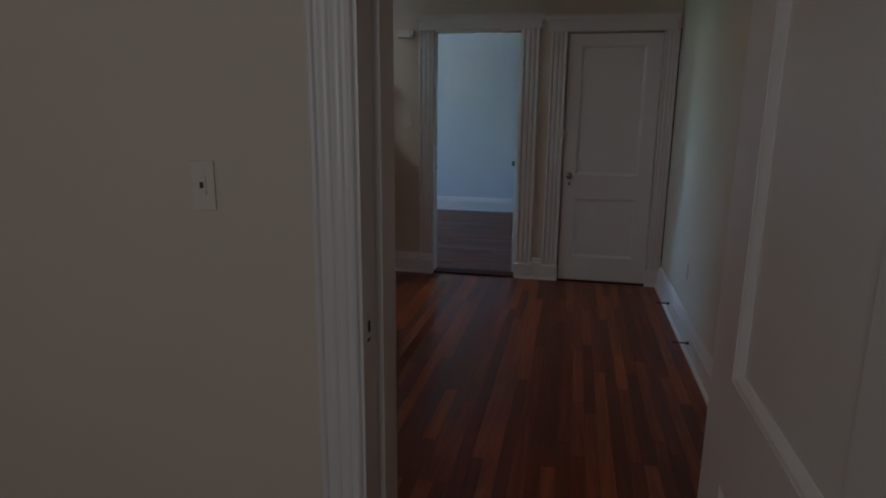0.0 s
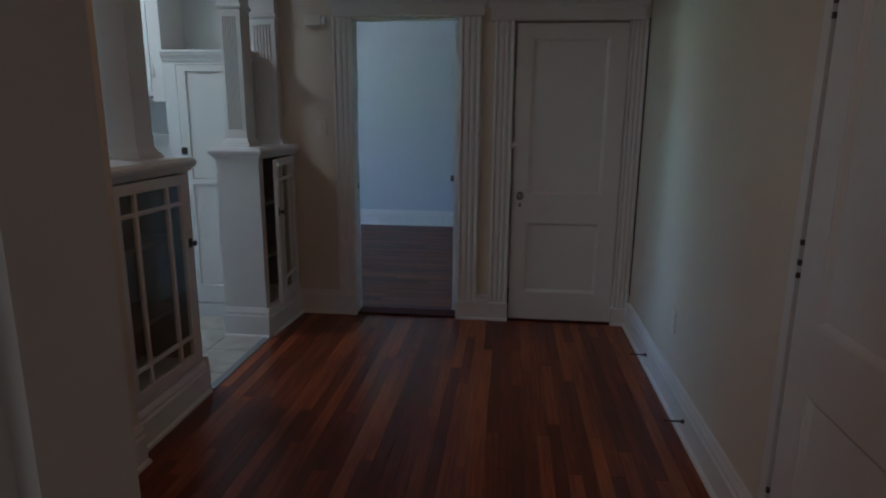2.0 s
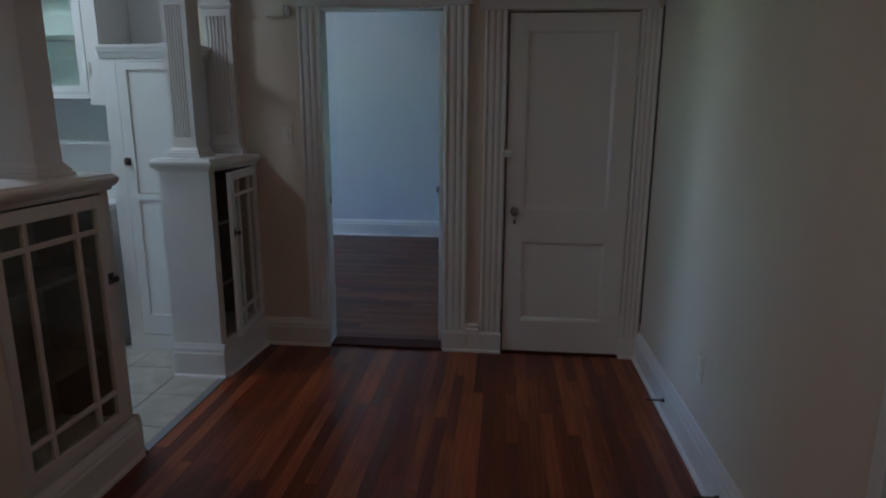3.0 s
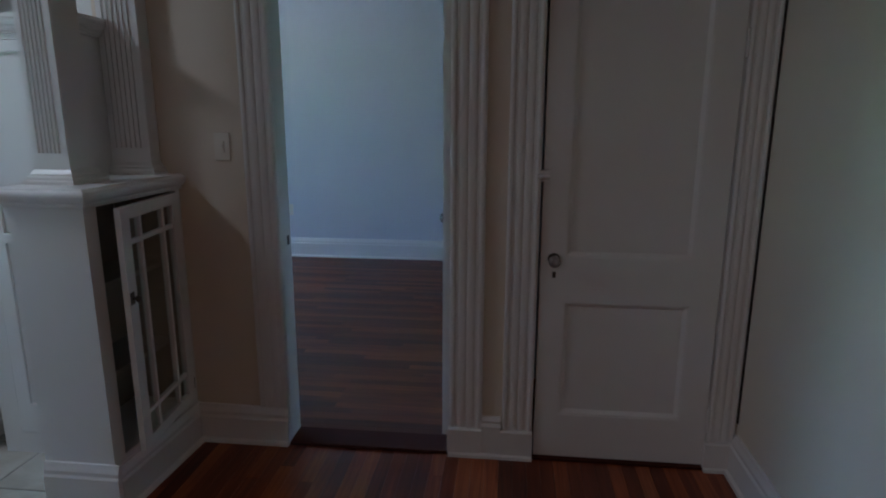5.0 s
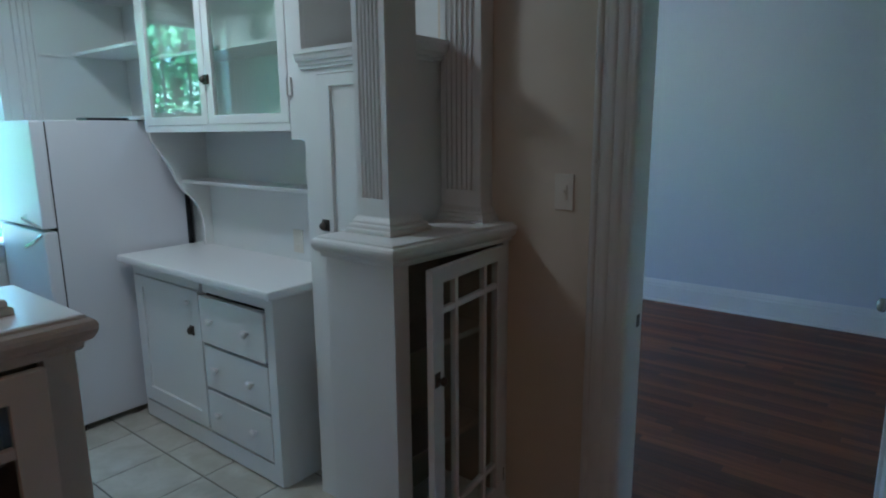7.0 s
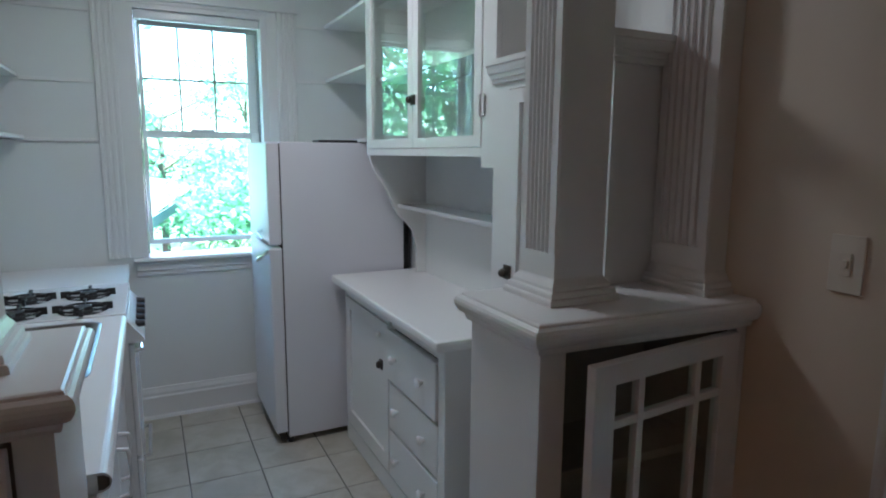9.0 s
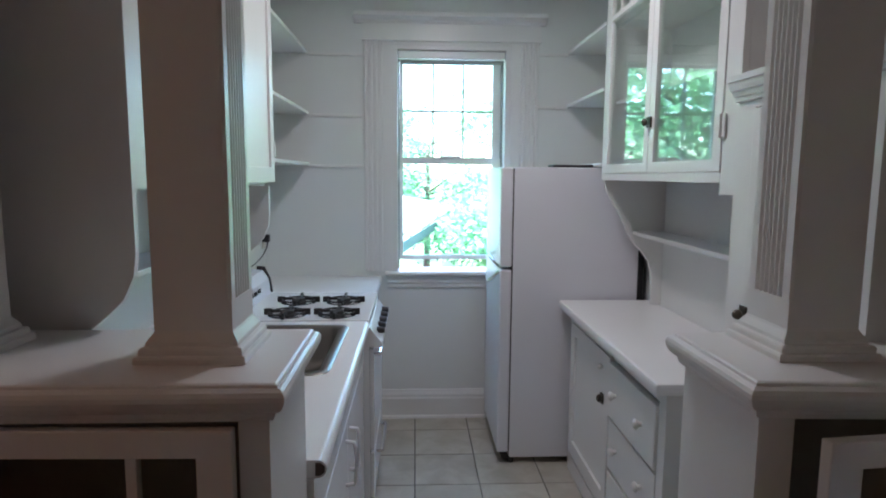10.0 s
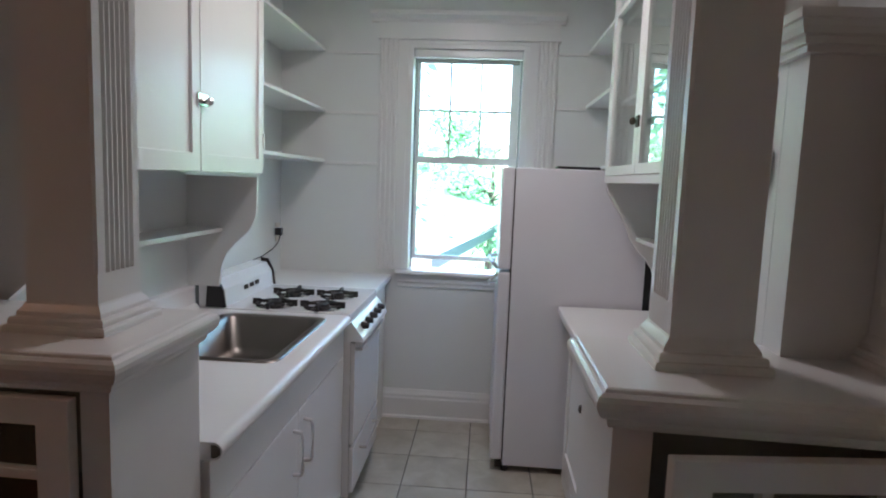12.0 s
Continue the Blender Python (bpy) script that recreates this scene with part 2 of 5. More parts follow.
def window_frame(bm, axis, d0, d1, us, vs, bevel=0.0):
    """One joined frame of bars. us and vs hold (from, to) of the upright and the level bars; d0..d1 is the depth along the axis."""
    ux = sorted({c for u in us for c in u})
    vx = sorted({c for v in vs for c in v})
    def solid(i, j):
        u, v = (ux[i] + ux[i + 1]) / 2, (vx[j] + vx[j + 1]) / 2
        return any(a <= u <= b for a, b in us) or any(a <= v <= b for a, b in vs)
    cache = {}
    def vert(i, j, d):
        if (i, j, d) not in cache:
            p = {"x": (d, ux[i], vx[j]), "y": (ux[i], d, vx[j])}[axis]
            cache[(i, j, d)] = bm.verts.new(p)
        return cache[(i, j, d)]
    nu, nv = len(ux) - 1, len(vx) - 1
    for i in range(nu):
        for j in range(nv):
            if not solid(i, j):
                continue
            for d in (d0, d1):
                bm.faces.new([vert(i, j, d), vert(i + 1, j, d), vert(i + 1, j + 1, d), vert(i, j + 1, d)])
            for ni, nj, (p, q) in ((i - 1, j, ((i, j), (i, j + 1))), (i + 1, j, ((i + 1, j), (i + 1, j + 1))), (i, j - 1, ((i, j), (i + 1, j))), (i, j + 1, ((i, j + 1), (i + 1, j + 1)))):
                if ni < 0 or nj < 0 or ni >= nu or nj >= nv or not solid(ni, nj):
                    bm.faces.new([vert(*p, d0), vert(*q, d0), vert(*q, d1), vert(*p, d1)])
    bmesh.ops.recalc_face_normals(bm, faces=bm.faces)
    bmesh.ops.dissolve_limit(bm, angle_limit=0.01, verts=bm.verts, edges=bm.edges)
    if bevel:
        sharp = [e for e in bm.edges if len(e.link_faces) == 2 and e.calc_face_angle(0) > 0.5]
        bmesh.ops.bevel(bm, geom=sharp, offset=bevel, segments=2, profile=0.6, affect="EDGES", clamp_overlap=True)
    return bm


def origin(ob):
    p = Vector((0, 0, 0))
    while ob is not None:
        p += ob.location
        ob = ob.parent
    return p


def mesh(name, bm, mat, smooth=False):
    bmesh.ops.recalc_face_normals(bm, faces=bm.faces)
    me = bpy.data.meshes.new(name)
    bm.to_mesh(me)
    bm.free()
    me.materials.append(mat)
    if smooth:
        for p in me.polygons:
            p.use_smooth = True
    return me


def part(name, bm, mat, parent, label="", pivot=None, smooth=False, kind=""):
    """A mesh under a thing or a part; bm is in world metres."""
    base = origin(parent)
    piv = Vector(pivot) if pivot is not None else base
    bmesh.ops.translate(bm, verts=bm.verts, vec=-piv)
    ob = new(name, mesh(name, bm, mat, smooth))
    ob.parent = parent
    ob.location = piv - base
    return tagged(ob, label=label, kind=kind)


def thing(name, loc, label, category, group=""):
    ob = new(name)
    ob.location = loc
    ob.empty_display_size = 0.1
    return tagged(ob, label=label, category=category, group=group)


def structure(name, bm, mat, label=""):
    return tagged(new(name, mesh(name, bm, mat)), label=label, kind="structure")


def boxes(*bs, bevel=0.0):
    bm = B()
    for b in bs:
        box(bm, *b, bevel=bevel)
    return bm


# ---------------- shell ----------------
CZ = 2.72
YN = 5.13          # hall side of the wall with the two doors
XE = 0.775         # east wall of the hall
XW = -1.565        # west wall of the hall, south of the cupboards
ENF, ENH = 1.235, 1.405   # front and hall face of the entrance wall
KW, KS = -4.44, 3.08   # kitchen walls, west and south
RY = 8.76          # far wall of the room beyond

# doorway opening -1.180..-0.403, closet door opening -0.09..0.70
structure("wall_north", boxes((-4.64, -1.885, 5.24, 5.38, 0, CZ), (-1.885, -1.155, YN, 5.24, 0, CZ), (-1.155, -0.424, YN, 5.24, 2.05, CZ), (-0.424, -0.075, YN, 5.24, 0, CZ),
                              (-0.075, 0.665, YN, 5.24, 2.015, CZ), (0.665, 0.94, YN, 5.24, 0, CZ)), WALL, "cream painted wall with two doors")
structure("wall_east", boxes((XE, 0.94, 2.785, YN, 0, CZ), (XE, 0.94, 2.015, 2.785, 2.05, CZ), (XE, 0.94, ENH, 2.015, 0, CZ)), WALL, "cream painted hall wall")
structure("wall_west", boxes((-1.86, XW, ENH, 3.11, 0, CZ)), WALL, "cream painted hall wall beside the cupboards")
structure("wall_south", boxes((-2.9, -0.42, ENF, ENH, 0, CZ), (-0.42, 0.402, ENF, ENH, 2.06, CZ), (0.402, 1.9, ENF, ENH, 0, CZ)), WALL, "cream painted wall with the entrance opening")
structure("kitchen_wall_north", boxes((KW, -1.93, 5.236, 5.2395, 0, CZ)), KWALL, "white painted kitchen wall")
structure("kitchen_wall_south", boxes((-4.64, -1.86, 2.94, KS, 0, CZ)), KWALL, "white painted kitchen wall")
structure("kitchen_wall_west", boxes((-4.64, KW, KS, 3.856, 0, CZ), (-4.64, KW, 4.586, 5.236, 0, CZ), (-4.64, KW, 3.856, 4.586, 0, 0.93), (-4.64, KW, 3.856, 4.586, 2.33, CZ)), KWALL, "white painted kitchen wall with a window")
structure("beam", boxes((-1.86, -1.63, 3.11, YN, 2.46, CZ)), TRIM, "white painted beam over the columns")
structure("room_wall_north", boxes((-4.1, 2.2, RY, RY + 0.15, 0, CZ)), RWALL, "pale painted wall of the room beyond")
structure("room_wall_east", boxes((2.05, 2.2, 5.38, RY, 0, CZ)), RWALL)
structure("room_wall_west", boxes((-4.1, -3.95, 5.38, 6.4, 0, CZ), (-4.1, -3.95, 7.6, RY, 0, CZ), (-4.1, -3.95, 6.4, 7.6, 0, 0.8), (-4.1, -3.95, 6.4, 7.6, 2.4, CZ)), RWALL)
structure("room_wall_south", boxes((0.94, 2.2, 5.24, 5.38, 0, CZ)), RWALL)
structure("front_room_walls", boxes((-3.0, 1.9, -2.6, -2.45, 0, CZ), (1.75, 1.9, -2.45, ENF, 0, CZ), (-2.9, -2.75, -2.45, ENF, 0, CZ)), WALL)
structure("ceiling", boxes((-4.64, 0.94, ENF, 5.38, CZ, CZ + 0.12), (0.94, 1.9, ENF, ENH, CZ, CZ + 0.12), (-4.1, 2.2, 5.38, RY + 0.15, CZ, CZ + 0.12), (-3.0, 1.9, -2.6, ENF, CZ, CZ + 0.12)), CEIL, "white painted ceiling")
structure("closet_back", boxes((-0.14, 0.94, 5.95, 6.0, 0, CZ), (-0.18, -0.14, 5.245, 6.0, 0, CZ), (0.90, 0.94, 5.245, 5.95, 0, CZ)), RWALL, "plain closet partition")

# baseboards


def base_x(bm, x0, x1, y, s, h=0.20, t=0.028):
    """Baseboard along x against a wall at y, standing out by s * t."""
    prism(bm, [(y, 0), (y + s * t, 0), (y + s * t, h - 0.055), (y + s * t * 0.8, h - 0.045), (y + s * t * 0.8, h - 0.03), (y + s * t * 0.5, h - 0.012), (y + s * t * 0.35, h), (y, h)], "x", x0, x1)
    prism(bm, [(y + s * (t - 0.001), 0), (y + s * (t + 0.016), 0), (y + s * (t + 0.013), 0.012), (y + s * (t - 0.001), 0.018)], "x", x0, x1)


def base_y(bm, y0, y1, x, s, h=0.20, t=0.028):
    prism(bm, [(x, 0), (x + s * t, 0), (x + s * t, h - 0.055), (x + s * t * 0.8, h - 0.045), (x + s * t * 0.8, h - 0.03), (x + s * t * 0.5, h - 0.012), (x + s * t * 0.35, h), (x, h)], "y", y0, y1)
    prism(bm, [(x + s * (t - 0.001), 0), (x + s * (t + 0.016), 0), (x + s * (t + 0.013), 0.012), (x + s * (t - 0.001), 0.018)], "y", y0, y1)


bm = B()
base_x(bm, -1.61, -1.148, YN, -1, h=0.172, t=0.034)
base_y(bm, 2.835, YN - 0.03, XE, -1, h=0.175)
base_y(bm, ENH + 0.005, 3.11, XW, 1, h=0.175)
structure("baseboard", bm, TRIM, "white moulded baseboard in the hall")
bm = B()
base_y(bm, KS, 5.0, KW, 1, h=0.18)
structure("kitchen_baseboard", bm, TRIM, "white moulded baseboard under the window")
bm = B()
base_x(bm, -3.95, 2.05, RY, -1, h=0.195, t=0.036)
structure("room_baseboard", bm, TRIM, "tall white moulded baseboard")
bm = B()
prism(bm, [(RY, 2.60), (RY - 0.03, 2.60), (RY - 0.05, 2.63), (RY - 0.03, 2.66), (RY, 2.66)], "x", -3.95, 2.05)
structure("picture_rail", bm, TRIM, "white picture rail")

# door casings


def casing_bars(bm, a, b, y, s, z1, z0=0.22):
    """Fluted casing board between x=a and x=b on a wall face y."""
    w = b - a
    box(bm, a, b, y, y + s * 0.014, z0, z1)
    for c, hw, h in ((0.09, 0.085, 0.0075), (0.37, 0.12, 0.0050), (0.63, 0.12, 0.0050), (0.91, 0.085, 0.0085)):
        arch = [(a + w * (c - hw * math.cos(math.pi * k / 8)), y + s * (0.0135 + h * math.sin(math.pi * k / 8) ** 1.3)) for k in range(9)]
        prism(bm, arch, "z", z0, z1)


def plinth(bm, a, b, y, s, h=0.128):
    prism(bm, [(y, 0), (y + s * 0.034, 0), (y + s * 0.034, h - 0.006), (y + s * 0.028, h), (y, h)], "x", a, b)
    prism(bm, [(y + s * 0.033, 0), (y + s * 0.046, 0), (y + s * 0.044, 0.012), (y + s * 0.033, 0.018)], "x", a, b)


def head(bm, a, b, y, s, z0, z1):
    box(bm, a, b, y, y + s * 0.022, z0 + 0.004, z1 - 0.045)
    prism(bm, [(y, z1 - 0.05), (y + s * 0.026, z1 - 0.05), (y + s * 0.032, z1 - 0.035), (y + s * 0.045, z1 - 0.018), (y + s * 0.055, z1 - 0.012), (y + s * 0.055, z1), (y, z1)], "x", a - 0.02, b + 0.02)
    prism(bm, [(y, z0), (y + s * 0.03, z0), (y + s * 0.03, z0 + 0.012), (y, z0 + 0.016)], "x", a - 0.004, b + 0.004)


bm = B()
casing_bars(bm, -1.280, -1.146, YN, -1, 2.05, 0.1725)
casing_bars(bm, -0.424, -0.282, YN, -1, 2.05, 0.1285)
plinth(bm, -0.427, -0.285, YN, -1)
prism(bm, [(YN, 0), (YN - 0.030, 0), (YN - 0.030, 0.145), (YN - 0.022, 0.157), (YN - 0.024, 0.168), (YN - 0.010, 0.182), (YN, 0.182)], "x", -0.2845, -0.2005)
prism(bm, [(YN - 0.0295, 0), (YN - 0.044, 0), (YN - 0.042, 0.012), (YN - 0.0295, 0.018)], "x", -0.2845, -0.2005)
plinth(bm, -0.200, -0.064, YN, -1)
head(bm, -1.278, -0.272, YN, -1, 2.05, 2.165)
casing_bars(bm, -0.196, -0.066, YN, -1, 2.02, 0.1285)
casing_bars(bm, 0.662, 0.7695, YN, -1, 2.02, 0.1285)
plinth(bm, 0.650, 0.7700, YN, -1)
head(bm, -0.225, 0.742, YN, -1, 2.02, 2.145)
structure("door_trim", bm, TRIM, "white fluted door casings with crown heads")
bm = B()
box(bm, -1.155, -1.146, YN + 0.002, 5.245, 0, 2.05)
box(bm, -0.436, -0.424, YN + 0.002, 5.245, 0, 2.05)
box(bm, -1.146, -0.436, YN + 0.002, 5.245, 2.038, 2.05)
box(bm, -0.0745, -0.068, YN + 0.002, 5.24, 0, 2.015)
box(bm, 0.657, 0.665, YN + 0.002, 5.24, 0, 2.015)
structure("door_jambs", bm, TRIM, "white painted door jambs")
# solid dark strip in place of the shade between casing and east wall
structure("black_gap", boxes((0.771, 0.7745, YN - 0.024, YN - 0.001, 0.22, 2.03)), DARK, "dark strip painted as the shade in the gap beside the casing")
structure("door_saddle", boxes((-1.146, -0.436, 5.105, 5.245, 0.0, 0.014), (-0.068, 0.657, 5.105, 5.14, 0.0, 0.010), bevel=0.003), SADDLE, "red-brown wooden door saddle")

# entrance casing (near the start)
bm = B()
for a, b in ((-0.52, -0.41), (0.402, 0.51)):
    casing_bars(bm, a, b, ENH, 1, 2.06, 0.0)
casing_bars(bm, -0.52, -0.416, ENF, -1, 2.06, 0.0)
head(bm, -0.52, 0.51, ENF, -1, 2.06, 2.20)
head(bm, -0.52, 0.51, ENH, 1, 2.06, 2.20)
box(bm, -0.42, -0.409, ENF - 0.012, ENH - 0.0005, 0, 2.06)
box(bm, -0.4095, -0.391, 1.315, ENH + 0.014, 0, 2.055)
box(bm, 0.392, 0.4025, ENF - 0.012, ENH + 0.014, 0, 2.06)
box(bm, -0.409, 0.392, ENF, ENH, 2.045, 2.06)
structure("entrance_trim", bm, TRIM, "white moulded casing of the entrance opening")


def knob(parent, c, axis, s, name="knob", mat=None, r=0.025, label=""):
    """Door knob standing out by s along the axis."""
    mat = mat or KNOBGLASS
    d = {"x": Vector((s, 0, 0)), "y": Vector((0, s, 0))}[axis]
    c = Vector(c)
    bm = B()
    cyl(bm, c + d * 0.003, axis, r * 1.0, 0.006)
    cyl(bm, c + d * 0.02, axis, r * 0.35, 0.035)
    part("rosette", bm, DARKMETAL, parent)
    bm = B()
    ball(bm, c + d * 0.05, r, (0.75, 1, 1) if axis == "x" else (1, 0.75, 1))
    part(name, bm, mat, parent, label, smooth=True)


def panel_door(name, x0, x1, z0, z1, y, thick, panels, label, mat=TRIM):
    """A door leaf in the plane y, its face towards -y, with sunk panels (x0, x1, z0, z1)."""
    door = thing(name, ((x0 + x1) / 2, y, z0), label, "door")
    bm = B()
    xs = sorted({x0, x1, *[p[0] for p in panels], *[p[1] for p in panels]})
    px0, px1 = panels[0][0], panels[0][1]
    box(bm, x0, px0, y, y + thick, z0, z1)
    box(bm, px1, x1, y, y + thick, z0, z1)
    zs = [z0] + [z for p in sorted(panels, key=lambda p: p[2]) for z in (p[2], p[3])] + [z1]
    for a, b in zip(zs[::2], zs[1::2]):
        box(bm, px0, px1, y, y + thick, a, b)
    part("frame", bm, mat, door)
    for p in panels:
        bm = B()
        box(bm, p[0], p[1], y + 0.015, y + thick - 0.012, p[2], p[3])
        part("panel", bm, mat, door)
        # a slanted moulding all round, with a small quirk before the flat
        w = 0.022
        bm = loft_y(B(), [(p[0], p[1], p[2], p[3], y + 0.002), (p[0] + w * 0.35, p[1] - w * 0.35, p[2] + w * 0.35, p[3] - w * 0.35, y + 0.003),
                          (p[0] + w, p[1] - w, p[2] + w, p[3] - w, y + 0.0135), (p[0] + w, p[1] - w, p[2] + w, p[3] - w, y + 0.0155)])
        part("moulding", bm, mat, door)
    return door


def hinge(parent, x, y, z, h=0.09, mat=TRIM):
    bm = B()
    cyl(bm, (x, y, z), "z", 0.006, h, 10)
    ball(bm, (x, y, z + h / 2), 0.007)
    ball(bm, (x, y, z - h / 2), 0.007)
    part("hinge", bm, mat, parent)


t = thing("strike_plate", (-0.408, 1.252, 0.90), "worn painted strike plate on the entrance jamb", "strike plate")
bm = B()
box(bm, -0.409, -0.406, 1.237, 1.267, 0.865, 0.935, 0.001)
part("plate", bm, TRIM, t)
part("latch_hole", boxes((-0.4063, -0.4053, 1.248, 1.262, 0.89, 0.917), (-0.4063, -0.4053, 1.243, 1.261, 0.869, 0.876)), DARK, t)

# closet door
d = panel_door("closet_door", -0.056, 0.652, 0.014, 2.005, YN - 0.006, 0.038, [(0.042, 0.543, 0.90, 1.918), (0.042, 0.543, 0.21, 0.712)], "white two-panel closet door, shut, with a glass knob")
knob(d, (-0.003, YN - 0.006, 0.893), "y", -1, label="faceted glass door knob")
part("keyhole_plate", boxes((-0.007, 0.007, YN - 0.009, YN - 0.006, 0.815, 0.84)), DARKMETAL, d)
bm = B()
cyl(bm, (-0.058, YN - 0.03, 1.228), "x", 0.010, 0.05)
box(bm, -0.082, -0.035, YN - 0.024, YN - 0.006, 1.205, 1.252, 0.004)
part("turn_latch", bm, TRIM, d, "painted-over turn latch")
hinge(d, 0.657, YN - 0.014, 1.72)
hinge(d, 0.657, YN - 0.014, 0.22)

# floors and ground slabs
structure("hall_subfloor", boxes((-1.60, 0.94, -2.6, 5.24, -0.10, -0.006), (-2.9, -1.60, -2.6, ENH, -0.10, -0.006), (0.94, 1.9, -2.6, ENH, -0.1, -0.006)), DARK)
structure("room_subfloor", boxes((-4.1, 2.2, 5.24, 8.91, -0.10, -0.006)), DARK)
structure("kitchen_floor", boxes((-4.64, -1.60, 2.94, 5.24, -0.10, -0.003)), GROUT, "grout bed of the kitchen floor")
# ---------------- hall: doors ----------------
# leaf in the east wall: built along x from its hinge, then turned so that it faces the hall
d = panel_door("east_door", 0.008, 0.745, 0.012, 2.04, 0.0, 0.038, [(0.13, 0.63, 0.87, 1.93), (0.13, 0.63, 0.24, 0.675)], "white two-panel door with bare knob holes, shut")
for z in (0.24, 1.035, 1.745):
    bm = B()
    for dz in (-0.052, -0.014, 0.045):
        cyl(bm, (0.002, -0.004, z + dz), "z", 0.0065, 0.016, 10)
    part("hinge", bm, DARKMETAL, d, "worn hinge with bare metal knuckles")
for z in (1.0, 0.92):
    bm = B()
    cyl(bm, (0.68 if z < 1.2 else 0.46, -0.004, z), "y", 0.011 if z < 1.2 else 0.005, 0.01, 12)
    part("fitting", bm, DARKMETAL, d, "small dark metal fitting")
d.matrix_world = Matrix.Translation((XE - 0.008, 2.775 - 0.3765, 0.012)) @ Matrix.Rotation(radians(-90), 4, "Z")
bm = B()
box(bm, XE - 0.012, XE, 2.786, 2.834, 0, 2.06)
for a, b in ((1.915, 2.01),):
    box(bm, XE - 0.014, XE, a, b, 0, 2.06)
    for k in (0.2, 0.5, 0.8):
        c = a + (b - a) * k
        prism(bm, [(XE - 0.0135, c - 0.012), (XE - 0.0135, c + 0.012), (XE - 0.022, c + 0.007), (XE - 0.022, c - 0.007)], "z", 0, 2.06)
box(bm, XE - 0.02, XE, 1.905, 2.84, 2.064, 2.19)
structure("east_door_trim", bm, TRIM, "white casing of the door in the long wall")
structure("east_door_gap", boxes((XE + 0.002, XE + 0.06, 2.772, 2.785, 0, 2.05), (XE + 0.05, XE + 0.06, 2.015, 2.772, 0, 2.05)), WORN, "worn brown gap along the hinges")

# open leaf at the entrance, square to the wall
d = panel_door("entrance_door", 0.0, 0.75, 0.012, 2.04, 0.0, 0.036, [(0.16, 0.64, 0.885, 1.93), (0.16, 0.64, 0.145, 0.66)], "white two-panel entrance door standing open")
d.matrix_world = Matrix.Translation((0.352, 1.338 - 0.375, 0.012)) @ Matrix.Rotation(radians(-90), 4, "Z")

# leaf of the doorway, open into the room beyond
d = panel_door("bedroom_door", 0.0, 0.70, 0.012, 2.04, 0.0, 0.036, [(0.11, 0.59, 0.87, 1.93), (0.11, 0.59, 0.145, 0.675)], "white two-panel door standing open into the bare room, glass knob")
knob(d, (0.645, 0.0, 0.92), "y", -1, label="faceted glass door knob")
knob(d, (0.645, 0.036, 0.92), "y", 1, label="faceted glass door knob")
part("latch_plate", boxes((0.6995, 0.702, 0.006, 0.030, 0.82, 0.95)), DARKMETAL, d)
ang = radians(91.8)
d.matrix_world = Matrix.Translation((-0.433, 5.254, 0)) @ Matrix.Rotation(ang, 4, "Z") @ Matrix.Translation((0.35, 0.0, 0.012))

t = thing("strike_plate", (-1.1455, 5.2, 0.93), "small dark strike plate on the doorway jamb", "strike plate")
part("plate", boxes((-1.1462, -1.144, 5.20, 5.222, 0.905, 0.945)), DARKMETAL, t)

# ---------------- switches, outlets, detector ----------------


def plate(name, c, axis, s, w, h, kind):
    """Wall plate, its back centre at c, facing s along the axis."""
    if kind == "outlet":
        t = thing(name, c, "small off-white electrical outlet on the wall", "outlet")
    else:
        t = thing(name, c, "old cream push switch with a raised plate on the wall", "light switch")

    def b(u0, u1, v0, v1, d0, d1, bev=0.0):
        bm = B()
        if axis == "y":
            y0, y1 = sorted((c[1] + s * d0, c[1] + s * d1))
            box(bm, c[0] + u0, c[0] + u1, y0, y1, c[2] + v0, c[2] + v1, bev)
        else:
            x0, x1 = sorted((c[0] + s * d0, c[0] + s * d1))
            box(bm, x0, x1, c[1] + u0, c[1] + u1, c[2] + v0, c[2] + v1, bev)
        return bm
    part("plate", b(-w / 2, w / 2, -h / 2, h / 2, 0, 0.006, 0.002), PLATE, t)
    if kind == "outlet":
        for k in (-1, 1):
            part("socket", b(-w * 0.24, w * 0.24, k * h * 0.22 - h * 0.12, k * h * 0.22 + h * 0.12, 0.005, 0.009, 0.001), PLATE, t)
    else:
        part("surround", b(-w * 0.16, w * 0.16, -h * 0.2, h * 0.2, 0.005, 0.009, 0.001), PLATE, t)
        part("toggle", b(-w * 0.07, w * 0.07, -0.006, 0.008, 0.008, 0.012, 0.001), DARKMETAL if kind == "dark" else PLATE, t)
    return t


plate("light_switch", (-1.375, YN, 1.330), "y", -1, 0.066, 0.115, "switch")
plate("light_switch", (-0.787, ENF, 1.217), "y", -1, 0.058, 0.112, "dark")
plate("wall_outlet", (-2.46, RY, 0.49), "y", -1, 0.07, 0.115, "outlet")
plate("wall_outlet", (XE, 4.0, 0.42), "x", -1, 0.07, 0.115, "outlet")
plate("wall_outlet", (-2.855, 5.236, 1.0), "y", -1, 0.07, 0.115, "outlet")
t = thing("wall_detector", (-1.39, YN, 2.03), "small white sensor box on the wall above the switch", "detector")
part("housing", boxes((-1.46, -1.35, YN - 0.035, YN, 1.995, 2.065), bevel=0.006), PLATE, t)
bm = B()
ball(bm, (-1.332, YN - 0.018, 2.03), 0.03, (0.7, 0.6, 1.0))
part("sensor_eye", bm, TRIM, t, smooth=True)

